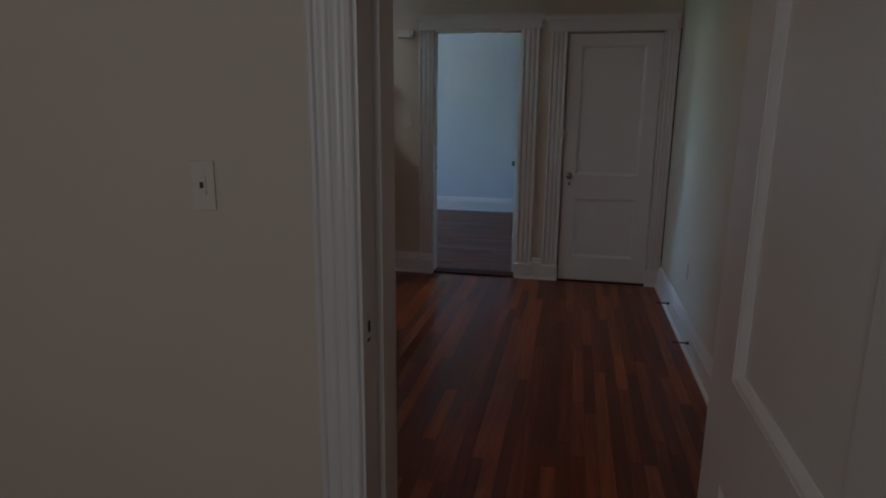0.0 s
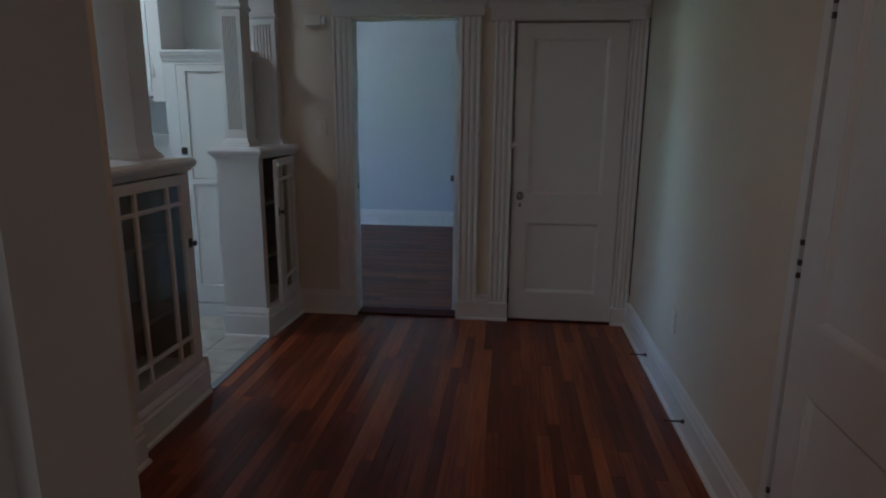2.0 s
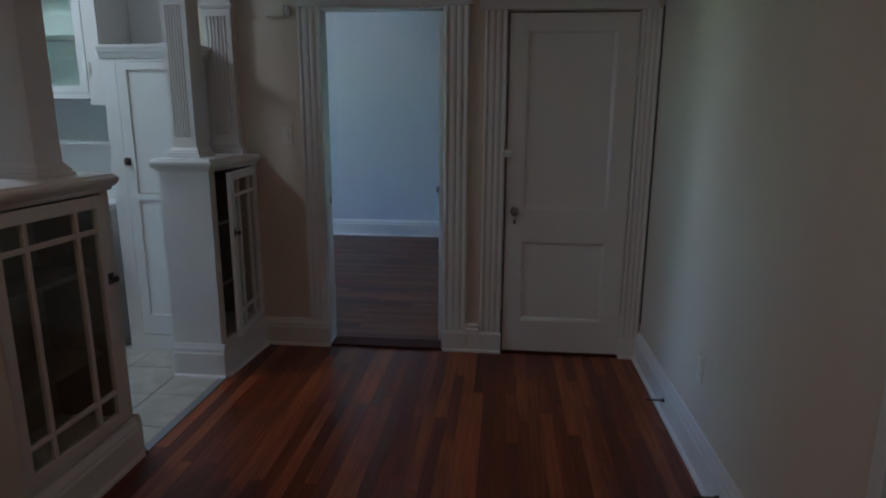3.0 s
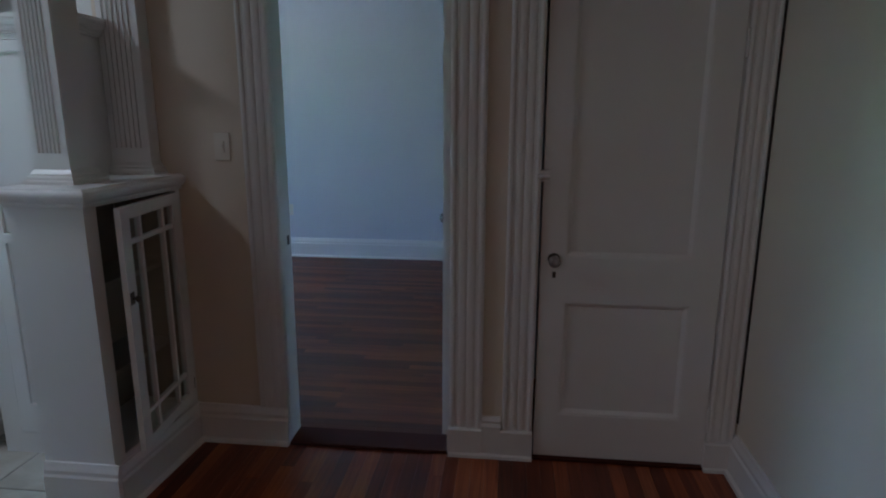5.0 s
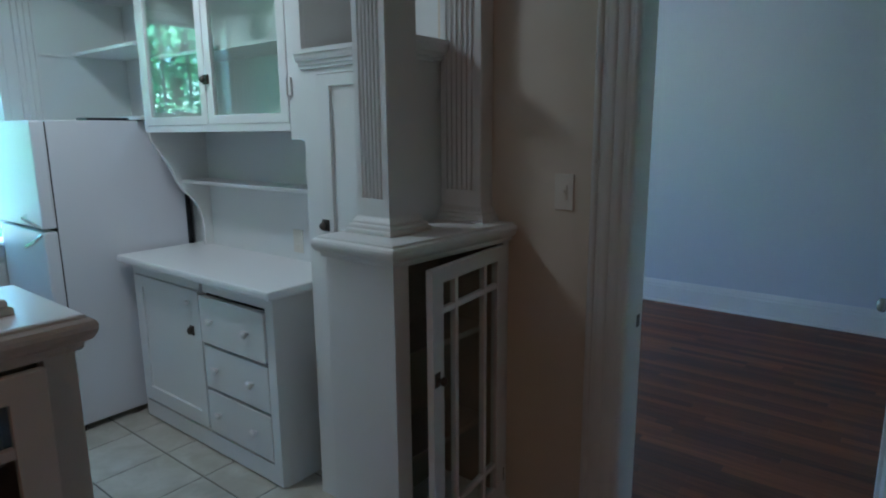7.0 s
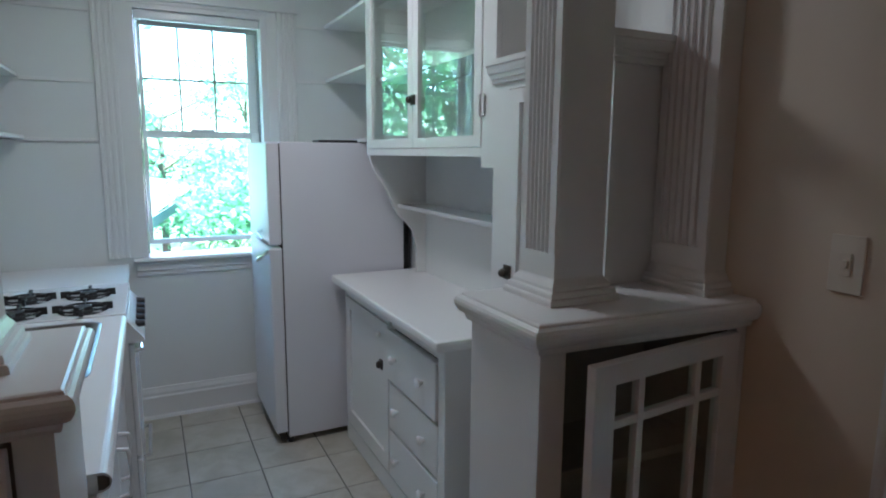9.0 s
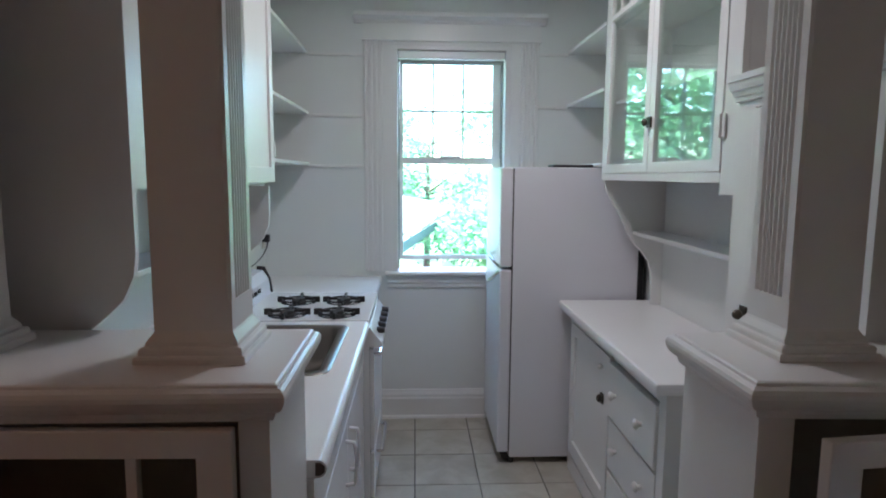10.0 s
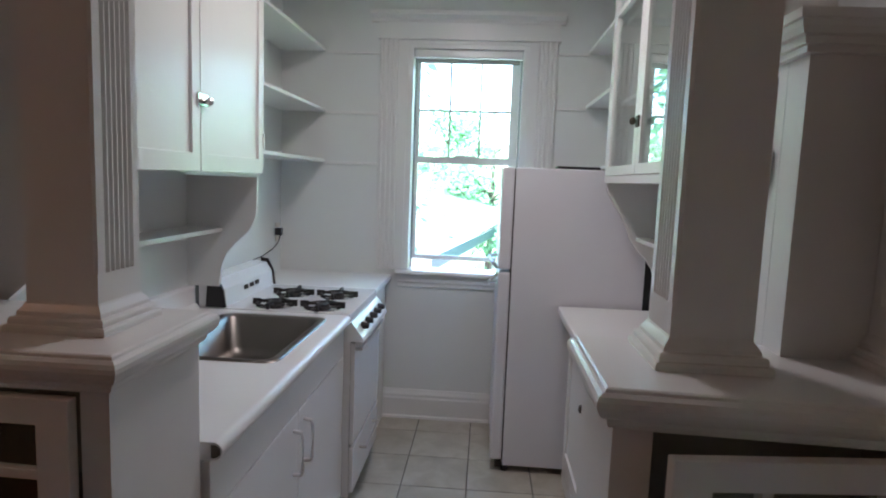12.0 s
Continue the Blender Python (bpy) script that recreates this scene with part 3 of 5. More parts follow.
for y in (4.39, 3.60):
    t = thing("door_stop", (0.745, y, 0.07), "thin dark metal door stop screwed to the white baseboard", "door stop")
    bm = B()
    cyl(bm, (0.70, y, 0.075), "x", 0.0045, 0.085, 10)
    part("rod", bm, DARKMETAL, t)
    bm = B()
    cyl(bm, (0.740, y, 0.075), "x", 0.007, 0.016, 12, 0.011)
    part("base", bm, DARKMETAL, t)

# ---------------- half-height cupboards with columns ----------------
CAPZ = 1.218


def cupboard(PX0, PX1, y0, y1, s, label, swing):
    """A cupboard from y0 to y1; s = +1: the opening lies below y0, so that its hinges are at the far end."""
    t = thing("glazed_cupboard", ((PX0 + PX1) / 2, (y0 + y1) / 2, 0), label, "cabinet", "cupboards beside the kitchen opening")
    a, b = (y0 + 0.060, y1 - 0.030) if s > 0 else (y0 + 0.034, y1 - 0.050)
    zb, zt = 0.205, 1.148
    part("back_panel", boxes((PX0, PX0 + 0.02, y0, y1, 0, 1.173)), TRIM, t)
    part("side_panel", boxes((PX0 + 0.02, PX1, y0, a, 0, 1.173)), TRIM, t)
    part("side_panel", boxes((PX0 + 0.02, PX1, b, y1, 0, 1.173)), TRIM, t)
    part("bottom_rail", boxes((PX0 + 0.02, PX1, a, b, 0, zb)), TRIM, t)
    part("top_rail", boxes((PX1 - 0.02, PX1, a, b, zt, 1.173)), TRIM, t)
    # thin lining and shelves in the shade colour, over the white carcass
    part("interior", boxes((PX0 + 0.0205, PX0 + 0.024, a, b, zb, 1.168), (PX0 + 0.024, PX1 - 0.022, a, a + 0.004, zb, 1.168), (PX0 + 0.024, PX1 - 0.022, b - 0.004, b, zb, 1.168)), INSIDE_SHADE, t, "inside lining, its shade painted in as a darker colour")
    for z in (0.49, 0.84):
        part("shelf", boxes((PX0 + 0.024, PX1 - 0.06, a + 0.005, b - 0.005, z - 0.01, z + 0.01)), INSIDE_SHADE, t)
    # moulded cap: cove, nose and a thin raised top
    bm = B()
    rows = []
    for o, z in ((0.002, 1.152), (0.009, 1.1535), (0.012, 1.160), (0.013, 1.168), (0.018, 1.1695), (0.024, 1.174), (0.029, 1.182), (0.032, 1.191), (0.032, 1.199), (0.029, 1.206), (0.023, 1.2105), (0.0195, 1.211), (0.018, 1.2155), (0.014, 1.2178)):
        rows.append((PX0 - o, PX1 + o, y0 - o if s > 0 else y0, y1 if s > 0 else y1 + o, z))
    loft(bm, rows)
    part("cap", bm, TRIM, t, "moulded white cap shelf")
    bm = B()
    base_y(bm, y0, y1, PX1, 1, 0.178, 0.024)
    if s > 0:
        base_x(bm, PX0 - 0.0, PX1 + 0.022, y0, -1, 0.195, 0.022)
    else:
        base_x(bm, PX0 - 0.0, PX1 + 0.022, y1, 1, 0.195, 0.022)
    part("baseboard", bm, TRIM, t)
    # glazed door
    if s > 0:
        piv = (PX1 - 0.002, b - 0.003, zb)
        lo, hi = a + 0.004, b - 0.004
    else:
        piv = (PX1 - 0.002, a + 0.003, zb)
        lo, hi = a + 0.004, b - 0.004
    x0, x1 = PX1 - 0.012, PX1 + 0.010
    bm = B()
    z0, z1 = zb + 0.006, zt - 0.006
    fw = 0.058
    window_frame(bm, "x", x0, x1, ((lo, lo + fw), (hi - fw, hi)), ((z0, z0 + 0.044), (z1 - 0.046, z1)), 0.0025)
    door = part("door", bm, TRIM, t, pivot=piv)
    gl, gh, gz0, gz1 = lo + fw, hi - fw, z0 + 0.044, z1 - 0.046
    dw = (gh - gl) * 0.235
    for v in (gl + dw, gh - dw):
        part("muntin", boxes((x0 + 0.002, x1 - 0.002, v - 0.009, v + 0.009, gz0, gz1), bevel=0.002), TRIM, door)
    for v in (gz0 + 0.092, gz1 - 0.086):
        part("muntin", boxes((x0 + 0.003, x1 - 0.003, gl, gh, v - 0.009, v + 0.009), bevel=0.002), TRIM, door)
    part("pane", boxes((x0 + 0.009, x0 + 0.011, gl, gh, gz0, gz1)), GLASS, door)
    ky = lo + 0.02 if s > 0 else hi - 0.02
    bm = B()
    cyl(bm, (x1 + 0.008, ky, 0.812), "x", 0.006, 0.02, 12)
    ball(bm, (x1 + 0.024, ky, 0.812), 0.014, (0.7, 1, 1))
    box(bm, x1 - 0.001, x1 + 0.004, ky - 0.014, ky + 0.014, 0.79, 0.835, 0.001)
    part("knob", bm, DARKMETAL, door, "aged dark metal knob with a back plate", smooth=False)
    door.rotation_euler = (0, 0, radians(swing if s > 0 else -swing))
    for z in (z0 + 0.07, z1 - 0.07):
        hy = hi + 0.004 if s > 0 else lo - 0.004
        bm = B()
        cyl(bm, (PX1 + 0.005, hy, z), "z", 0.005, 0.05, 8)
        part("hinge", bm, DARKMETAL if z < 0.6 else TRIM, t)
    return t


def out_of_square(t, y0, k):
    """The hall face stands a little out of square: it leans out by k per metre beyond y0."""
    PX0, PX1 = -1.888, -1.61
    def off(x, y):
        return k * (y - y0) * max(0.0, min(1.3, (x - PX0) / (PX1 - PX0)))
    for ob in t.children_recursive:
        base = origin(ob)
        turned = ob.name.startswith("door") or ob.parent.name.startswith("door")
        own = off(base.x, base.y) if turned else 0.0
        for v in ob.data.vertices:
            w = base + v.co
            v.co.x += off(w.x, w.y) - own
        if ob.name.startswith("door"):
            ob.location.x += own


cup = cupboard(-1.888, -1.61, 4.572, YN - 0.001, 1, "white half-height cupboard, glazed door ajar, carrying a column by the doorway", 9)
out_of_square(cup, 4.572, 0.05)
cupboard(-1.935, -1.622, 3.112, 3.762, -1, "white half-height cupboard with glazed door, carrying a column by the sink", 1.5)


def column(x0, x1, y0, y1, face, label, name="column", group="columns on the cupboards"):
    """Square shaft, fluted on the face that looks along -y (face -1) or +y (face +1)."""
    t = thing(name, ((x0 + x1) / 2, (y0 + y1) / 2, CAPZ), label, "column", group)
    yf = y0 if face < 0 else y1
    inner = yf - face * 0.007
    bm = B()
    box(bm, x0, x1, min(inner, y0 if face > 0 else y1), max(inner, y0 if face > 0 else y1), CAPZ - 0.0005, 2.46)
    w = x1 - x0
    f0, f1 = 1.325, 1.995
    ya, yb = sorted((inner, yf))
    box(bm, x0, x1, ya, yb, CAPZ, f0)
    box(bm, x0, x1, ya, yb, f1, 2.46)
    n = 6
    m = 0.022
    pitch = (w - 2 * m) / n
    part("shaft", bm, TRIM, t)
    edges = [x0] + [v for k in range(n) for v in (x0 + m + pitch * (k + 0.18), x0 + m + pitch * (k + 0.82))] + [x1]
    for a, b in zip(edges[::2], edges[1::2]):
        r = min(0.002, (b - a) / 4)
        part("rib", prism(B(), [(a, inner), (b, inner), (b - r, yf), (a + r, yf)], "z", f0, f1), TRIM, t)
    def grow(o):
        return (x0 - o, x1 + o, (y0 - o) if y0 > 3.2 else y0, (y1 + o) if y1 < YN - 0.05 else y1)
    part("base", loft(B(), [(*grow(o), CAPZ + z) for o, z in ((0.028, 0), (0.028, 0.009), (0.026, 0.013), (0.021, 0.0145), (0.021, 0.023), (0.019, 0.027), (0.012, 0.029), (0.011, 0.036), (0.007, 0.042), (0.002, 0.049), (0.0005, 0.053))]), TRIM, t)
    bm = B()
    loft(bm, [(*grow(o), z) for o, z in ((0.0005, 2.036), (0.007, 2.040), (0.010, 2.046), (0.012, 2.050), (0.012, 2.058), (0.005, 2.062), (0.004, 2.068), (0.0005, 2.072))])
    part("neck", bm, TRIM, t)
    return t


column(-1.856, -1.720, 4.680, 4.815, -1, "white square column fluted on the opening side, on the cupboard by the doorway")
column(-1.866, -1.730, 3.540, 3.676, 1, "white square column fluted on the opening side, on the cupboard by the sink")
column(-1.8225, -1.652, 5.06, YN - 0.001, -1, "white fluted half column against the wall with the doorway", "pilaster")
column(-1.855, -1.710, 3.112, 3.215, 1, "white fluted half column against the hall wall end", "pilaster")
structure("floor_strip", boxes((-1.63, -1.585, 3.79, 4.545, -0.002, 0.006), bevel=0.002), STRIP, "grey metal strip between tiles and boards")

# ---------------- kitchen window ----------------
w = thing("kitchen_window", (-4.5, 4.195, 0.94), "white double-hung window, six small lights over one large pane", "window")
w["kind"] = "structure"
bm = B()
for a, b in ((3.665, 3.775), (4.615, 4.725)):
    box(bm, KW, KW + 0.014, a, b, 0.955, 2.355)
    for k in (0.1, 0.37, 0.63, 0.9):
        c = a + (b - a) * k
        prism(bm, [(KW + 0.0135, c - 0.011), (KW + 0.0135, c + 0.011), (KW + 0.024, c + 0.007), (KW + 0.024, c - 0.007)], "z", 0.955, 2.355)
box(bm, KW, KW + 0.022, 3.66, 4.73, 2.357, 2.45)
prism(bm, [(KW, 2.445), (KW + 0.026, 2.445), (KW + 0.034, 2.46), (KW + 0.075, 2.478), (KW + 0.08, 2.50), (KW, 2.505)], "y", 3.61, 4.76)
box(bm, KW, KW + 0.034, 3.655, 4.735, 2.345, 2.356)
part("casing", bm, TRIM, w, "fluted casing with a crown head")
bm = B()
prism(bm, [(KW - 0.14, 0.925), (KW + 0.045, 0.925), (KW + 0.052, 0.935), (KW + 0.045, 0.95), (KW - 0.14, 0.953)], "y", 3.79, 4.60)
box(bm, KW, KW + 0.02, 3.80, 5.0, 0.875, 0.925, 0.004)
box(bm, KW, KW + 0.012, 3.80, 5.0, 0.845, 0.874, 0.004)
box(bm, KW, KW + 0.03, 4.60, 5.0, 0.926, 0.95, 0.004)
part("sill", bm, TRIM, w)
bm = B()
for a, b in ((3.83, 3.865), (4.525, 4.56)):
    box(bm, -4.62, KW - 0.002, a, b, 0.955, 2.33)
box(bm, -4.62, KW - 0.002, 3.865, 4.525, 2.30, 2.33)
for a, b in ((3.7755, 3.83), (4.56, 4.6145)):
    box(bm, KW, KW + 0.008, a, b, 0.955, 2.345)
box(bm, KW, KW + 0.008, 3.83, 4.56, 2.325, 2.345)
part("frame", bm, TRIM, w)
SCREEN = material("window_track", (0.32, 0.34, 0.33), 0.5, var=0.05)
part("track", boxes((-4.60, -4.545, 3.8655, 3.875, 0.955, 2.30), (-4.60, -4.545, 4.515, 4.5245, 0.955, 2.30)), SCREEN, w, "grey side track")
bm = B()
gx0, gx1 = -4.575, -4.55
box(bm, gx0, gx1, 3.876, 3.897, 1.01, 1.66, 0.002)
box(bm, gx0, gx1, 4.463, 4.514, 1.01, 1.66, 0.002)
box(bm, gx0, gx1, 3.897, 4.463, 1.008, 1.036, 0.002)
box(bm, gx0, gx1, 3.897, 4.463, 1.618, 1.66, 0.002)
low = part("lower_sash", bm, TRIM, w)
part("pane", boxes((-4.564, -4.561, 3.897, 4.463, 1.036, 1.618)), WINGLASS, low)
part("sash_lift", boxes((-4.5495, -4.535, 4.13, 4.26, 1.655, 1.672), bevel=0.004), TRIM, low)
bm = B()
ux0, ux1 = -4.605, -4.58
box(bm, ux0, ux1, 3.876, 3.897, 1.63, 2.27, 0.002)
box(bm, ux0, ux1, 4.463, 4.514, 1.63, 2.27, 0.002)
box(bm, ux0, ux1, 3.897, 4.463, 1.63, 1.66, 0.002)
box(bm, ux0, ux1, 3.897, 4.463, 2.238, 2.29, 0.002)
up = part("upper_sash", bm, TRIM, w)
for y in (4.087, 4.277):
    part("muntin", boxes((ux0 + 0.006, ux1 - 0.004, y - 0.006, y + 0.006, 1.66, 2.238)), SCREEN, up)
part("muntin", boxes((ux0 + 0.006, ux1 - 0.0045, 3.897, 4.463, 1.943, 1.955)), SCREEN, up)
part("pane", boxes((-4.594, -4.591, 3.897, 4.463, 1.66, 2.238)), WINGLASS, up)
for ob in w.children_recursive:
    if "pane" in ob.name:
        ob.visible_shadow = False
t = thing("roller_blind", (-4.49, 4.195, 2.26), "white roller blind drawn up in its slim cassette", "blind")
bm = B()
box(bm, -4.515, -4.455, 3.868, 4.522, 2.245, 2.298, 0.012)
part("cassette", bm, ENAMEL, t)
part("hem_bar", boxes((-4.50, -4.488, 3.885, 4.505, 2.222, 2.245), bevel=0.004), SCREEN, t)
# the whole window stands a little nearer the fridge
for ob in (w, t):
    ob.location.y += 0.026

# rails and open shelves beside the window


def open_shelf(x0, x1, y0, y1, z, label):
    t = thing("wall_shelf", ((x0 + x1) / 2, (y0 + y1) / 2, z - 0.01), label, "shelf", "open shelves beside the window")
    part("board", boxes((x0, x1, y0, y1, z - 0.018, z), bevel=0.003), TRIM, t)
    if y1 < 4:
        part("rail", boxes((KW + 0.0005, KW + 0.014, y1, 3.688, z - 0.03, z - 0.012), bevel=0.002), TRIM, t)
    else:
        part("rail", boxes((KW + 0.0005, KW + 0.014, 4.752, y0, z - 0.03, z - 0.012), bevel=0.002), TRIM, t)


for z in (2.285, 1.925, 1.620):
    open_shelf(KW + 0.001, -3.26, KS + 0.001, 3.355, z, "white wooden wall shelf above the stove")
for z in (2.300, 1.985, 1.615):
    open_shelf(KW + 0.001, -3.70, 4.93, 5.235, z, "white wooden wall shelf above the fridge")

# ---------------- fridge ----------------
t = thing("fridge", (-4.12, 4.80, 0), "white top-freezer refrigerator standing beside the window", "refrigerator")
FX0, FX1 = -4.37, -3.765
part("body", boxes((FX0, FX1, 4.507, 5.17, 0.035, 1.592), bevel=0.006), FRIDGE, t)
up = part("freezer_door", boxes((FX0, FX1 + 0.002, 4.44, 4.503, 1.075, 1.592), bevel=0.012), FRIDGE, t)
lo = part("fridge_door", boxes((FX0, FX1 + 0.002, 4.44, 4.503, 0.065, 1.062), bevel=0.012), FRIDGE, t)
for dd, z0, z1 in ((up, 1.08, 1.13), (lo, 0.99, 1.05)):
    bm = B()
    tube(bm, [(FX1 - 0.02, 4.44, z0 if dd is up else z1), (FX1 - 0.03, 4.41, (z0 + z1) / 2), (FX1 - 0.10, 4.395, z1 if dd is up else z0), (FX1 - 0.20, 4.44, z1 if dd is up else z0)], 0.009)
    part("handle", bm, CHROME, dd, "slim bright handle")
part("seal", boxes((FX0 + 0.01, FX1 - 0.004, 4.500, 4.509, 0.07, 1.585)), DARK, t)
part("plinth_grille", boxes((FX0 + 0.01, FX1 - 0.01, 4.47, 4.5, 0.02, 0.06)), DARK, t)
for x in (FX0 + 0.05, FX1 - 0.03):
    for y in (4.52, 5.12):
        bm = B()
        cyl(bm, (x, y, 0.018), "z", 0.018, 0.036, 14)
        part("foot", bm, BLACK, t)
bm = B()
box(bm, FX0 + 0.02, FX1 - 0.03, 5.171, 5.215, 0.25, 1.57)
part("coil_panel", bm, BLACK, t, "black condenser back")
bm = B()
box(bm, -3.96, -3.83, 4.72, 5.02, 1.5935, 1.607, 0.003)
part("hinge_cover", bm, BLACK, t, "dark strip on top")

# ---------------- hutch with counter, drawers and glazed cabinets ----------------
HX0, HX1, HY = -3.70, -2.51, 4.81
t = thing("base_cabinet", (-3.1, 5.03, 0), "white painted base cabinet with three drawers and one door", "cabinet")
part("body", boxes((HX0, HX1, HY + 0.02, 5.234, 0.0, 0.868)), TRIM, t)
part("base_rail", boxes((HX0, HX1, HY, HY + 0.02, 0.009, 0.098)), TRIM, t)
for x0, x1 in ((HX0, HX0 + 0.02), (-3.065, -3.06), (-2.565, HX1)):
    part("stile", boxes((x0, x1, HY, HY + 0.02, 0.098, 0.868)), TRIM, t)
for x0, x1 in ((HX0 + 0.02, -3.065), (-3.035, -2.565)):
    part("top_rail", boxes((x0, x1, HY, HY + 0.02, 0.808, 0.868)), TRIM, t)
# thin dark sheet that paints the shade in the gaps round the drawers
part("opening", boxes((-3.035, -2.565, HY + 0.0195, HY + 0.0205, 0.10, 0.806)), DARK, t)
for i, (z0, z1) in enumerate(((0.565, 0.79), (0.338, 0.548), (0.110, 0.322))):
    o = (0.012, 0.004, 0.003)[i]
    dr = part("drawer", boxes((-3.054, -2.5657, HY - o, HY + 0.018, z0, z1), bevel=0.004), TRIM, t)
    for x in (-2.958, -2.682):
        bm = B()
        zc = (z0 + z1) / 2 + 0.002
        cyl(bm, (x, HY - o - 0.008, zc), "y", 0.009, 0.02, 14)
        ball(bm, (x, HY - o - 0.022, zc), 0.019, (1, 0.6, 1))
        part("knob", bm, TRIM, dr, "round white knob", smooth=True)
bm = window_frame(B(), "y", HY - 0.003, HY + 0.018, ((-3.675, -3.622), (-3.128, -3.073)), ((0.11, 0.188), (0.742, 0.80)), 0.002)
dr = part("door", bm, TRIM, t)
part("panel", boxes((-3.622, -3.128, HY + 0.008, HY + 0.0175, 0.188, 0.742)), TRIM, dr)
bm = B()
box(bm, -3.16, -3.13, HY - 0.012, HY - 0.003, 0.577, 0.622, 0.002)
ball(bm, (-3.145, HY - 0.02, 0.60), 0.016, (0.8, 0.7, 1.1))
part("latch", bm, DARKMETAL, dr, "old dark spring latch")
bm = B()
ball(bm, (-3.165, HY - 0.014, 0.735), 0.013)
part("knob", bm, TRIM, dr, smooth=True)
ct = thing("hutch_counter", (-3.1, 5.0, 0.868), "white laminate worktop on the drawer cabinet", "counter")
part("top", boxes((-3.735, -2.445, 4.745, 5.2345, 0.869, 0.909), bevel=0.012), LAMIN, ct)

UY, UX0 = 4.915, -3.63
t = thing("glazed_wall_cabinet", (-3.05, 5.09, 1.5), "white wall cabinet with two glazed doors above the worktop", "cabinet")
for x0, x1, z0 in ((UX0, UX0 + 0.02, 1.545), (-2.395, -2.375, 1.505)):
    part("side_panel", boxes((x0, x1, UY + 0.02, 5.235, z0, 2.60)), TRIM, t)
part("bottom", boxes((UX0 + 0.0205, -2.3955, UY + 0.02, 5.227, 1.53, 1.555)), TRIM, t)
part("top", boxes((UX0 + 0.0205, -2.3955, UY + 0.02, 5.227, 2.58, 2.60)), TRIM, t)
part("back_panel", boxes((UX0 + 0.0205, -2.3955, 5.228, 5.235, 1.53, 2.60)), TRIM, t)
part("stile", boxes((UX0, UX0 + 0.03, UY, UY + 0.0195, 1.53, 2.60), bevel=0.002), TRIM, t)
part("stile", boxes((-2.462, -2.375, UY, UY + 0.0195, 1.495, 2.60), bevel=0.002), TRIM, t)
part("rail", boxes((UX0 + 0.0305, -2.4625, UY, UY + 0.0195, 1.53, 1.56)), TRIM, t)
for z in (1.905, 2.26):
    part("shelf", boxes((UX0 + 0.021, -2.396, UY + 0.05, 5.227, z - 0.018, z)), TRIM, t)
for x0, x1, kx in ((-3.598, -3.040, -3.035), (-3.036, -2.464, None)):
    bm = B()
    fw = 0.05
    window_frame(bm, "y", UY - 0.003, UY + 0.018, ((x0, x0 + fw), (x1 - fw, x1)), ((1.563, 1.602), (2.262, 2.285), (2.50, 2.55)), 0.002)
    dr = part("door", bm, TRIM, t)
    for k in (1, 2, 3):
        x = x0 + fw + (x1 - x0 - 2 * fw) * k / 4
        part("muntin", boxes((x - 0.008, x + 0.008, UY, UY + 0.014, 2.285, 2.50)), TRIM, dr)
    part("pane", boxes((x0 + fw, x1 - fw, UY + 0.007, UY + 0.010, 1.602, 2.50)), GLASS, dr)
    if kx:
        bm = B()
        box(bm, kx - 0.016, kx + 0.028, UY - 0.010, UY - 0.003, 1.737, 1.779, 0.002)
        ball(bm, (kx + 0.004, UY - 0.024, 1.758), 0.015, (1, 0.8, 1))
        part("latch", bm, DARKMETAL, dr, "old brass cupboard latch")
for z in (1.70, 2.4):
    bm = B()
    box(bm, -2.478, -2.438, UY - 0.008, UY - 0.003, z - 0.035, z + 0.035, 0.002)
    cyl(bm, (-2.461, UY - 0.008, z), "z", 0.007, 0.07, 8)
    part("hinge", bm, TRIM, t, "painted-over butterfly hinge")


def ogee_side(x0, x1, yw, s, yfront, profile):
    """Side board that curves back from the cabinet's front to the wall yw; s: the way out of the wall; profile: (height, share of the depth)."""
    d = abs(yfront - yw)
    pts = [(yw, profile[0][0])] + [(yw + s * d * f, z) for z, f in profile] + [(yw, profile[-1][0])]
    bm = B()
    prism(bm, pts, "x", x0, x1)
    return bm


part("side_board", ogee_side(UX0, UX0 + 0.02, 5.2345, -1, UY + 0.01, [(1.53, 1), (1.48, 0.97), (1.43, 0.88), (1.38, 0.76), (1.32, 0.66), (1.27, 0.60), (1.22, 0.50), (1.18, 0.36), (1.13, 0.24), (1.05, 0.17), (0.911, 0.16)]), TRIM, t)
part("small_shelf", boxes((UX0 + 0.021, -2.376, 5.075, 5.2345, 1.262, 1.28), bevel=0.003), TRIM, t)

# ---------------- tall pantry ----------------
t = thing("pantry_cupboard", (-2.18, 5.1, 0), "tall narrow white pantry cupboard with a two-panel door and a crown", "cabinet")
PY = 4.91
part("body", boxes((-2.372, -1.896, PY + 0.02, 5.234, 0, 1.755), (-1.8955, -1.823, PY + 0.0005, 5.128, CAPZ + 0.0005, 1.755)), TRIM, t)
for x0, x1 in ((-2.372, -2.287), (-1.93, -1.896)):
    part("stile", boxes((x0, x1, PY, PY + 0.02, 0, 1.755)), TRIM, t)
for z0, z1 in ((1.735, 1.755), (0, 0.10)):
    part("rail", boxes((-2.287, -1.93, PY, PY + 0.02, z0, z1)), TRIM, t)
bm = loft(B(), [(-2.372 - o * 0.05, -1.823 + o, PY - o, 5.128, z) for o, z in ((0.003, 1.7555), (0.010, 1.757), (0.011, 1.768), (0.017, 1.770), (0.020, 1.782), (0.026, 1.785), (0.031, 1.796), (0.033, 1.806), (0.037, 1.808), (0.038, 1.824))])
part("crown", bm, TRIM, t)
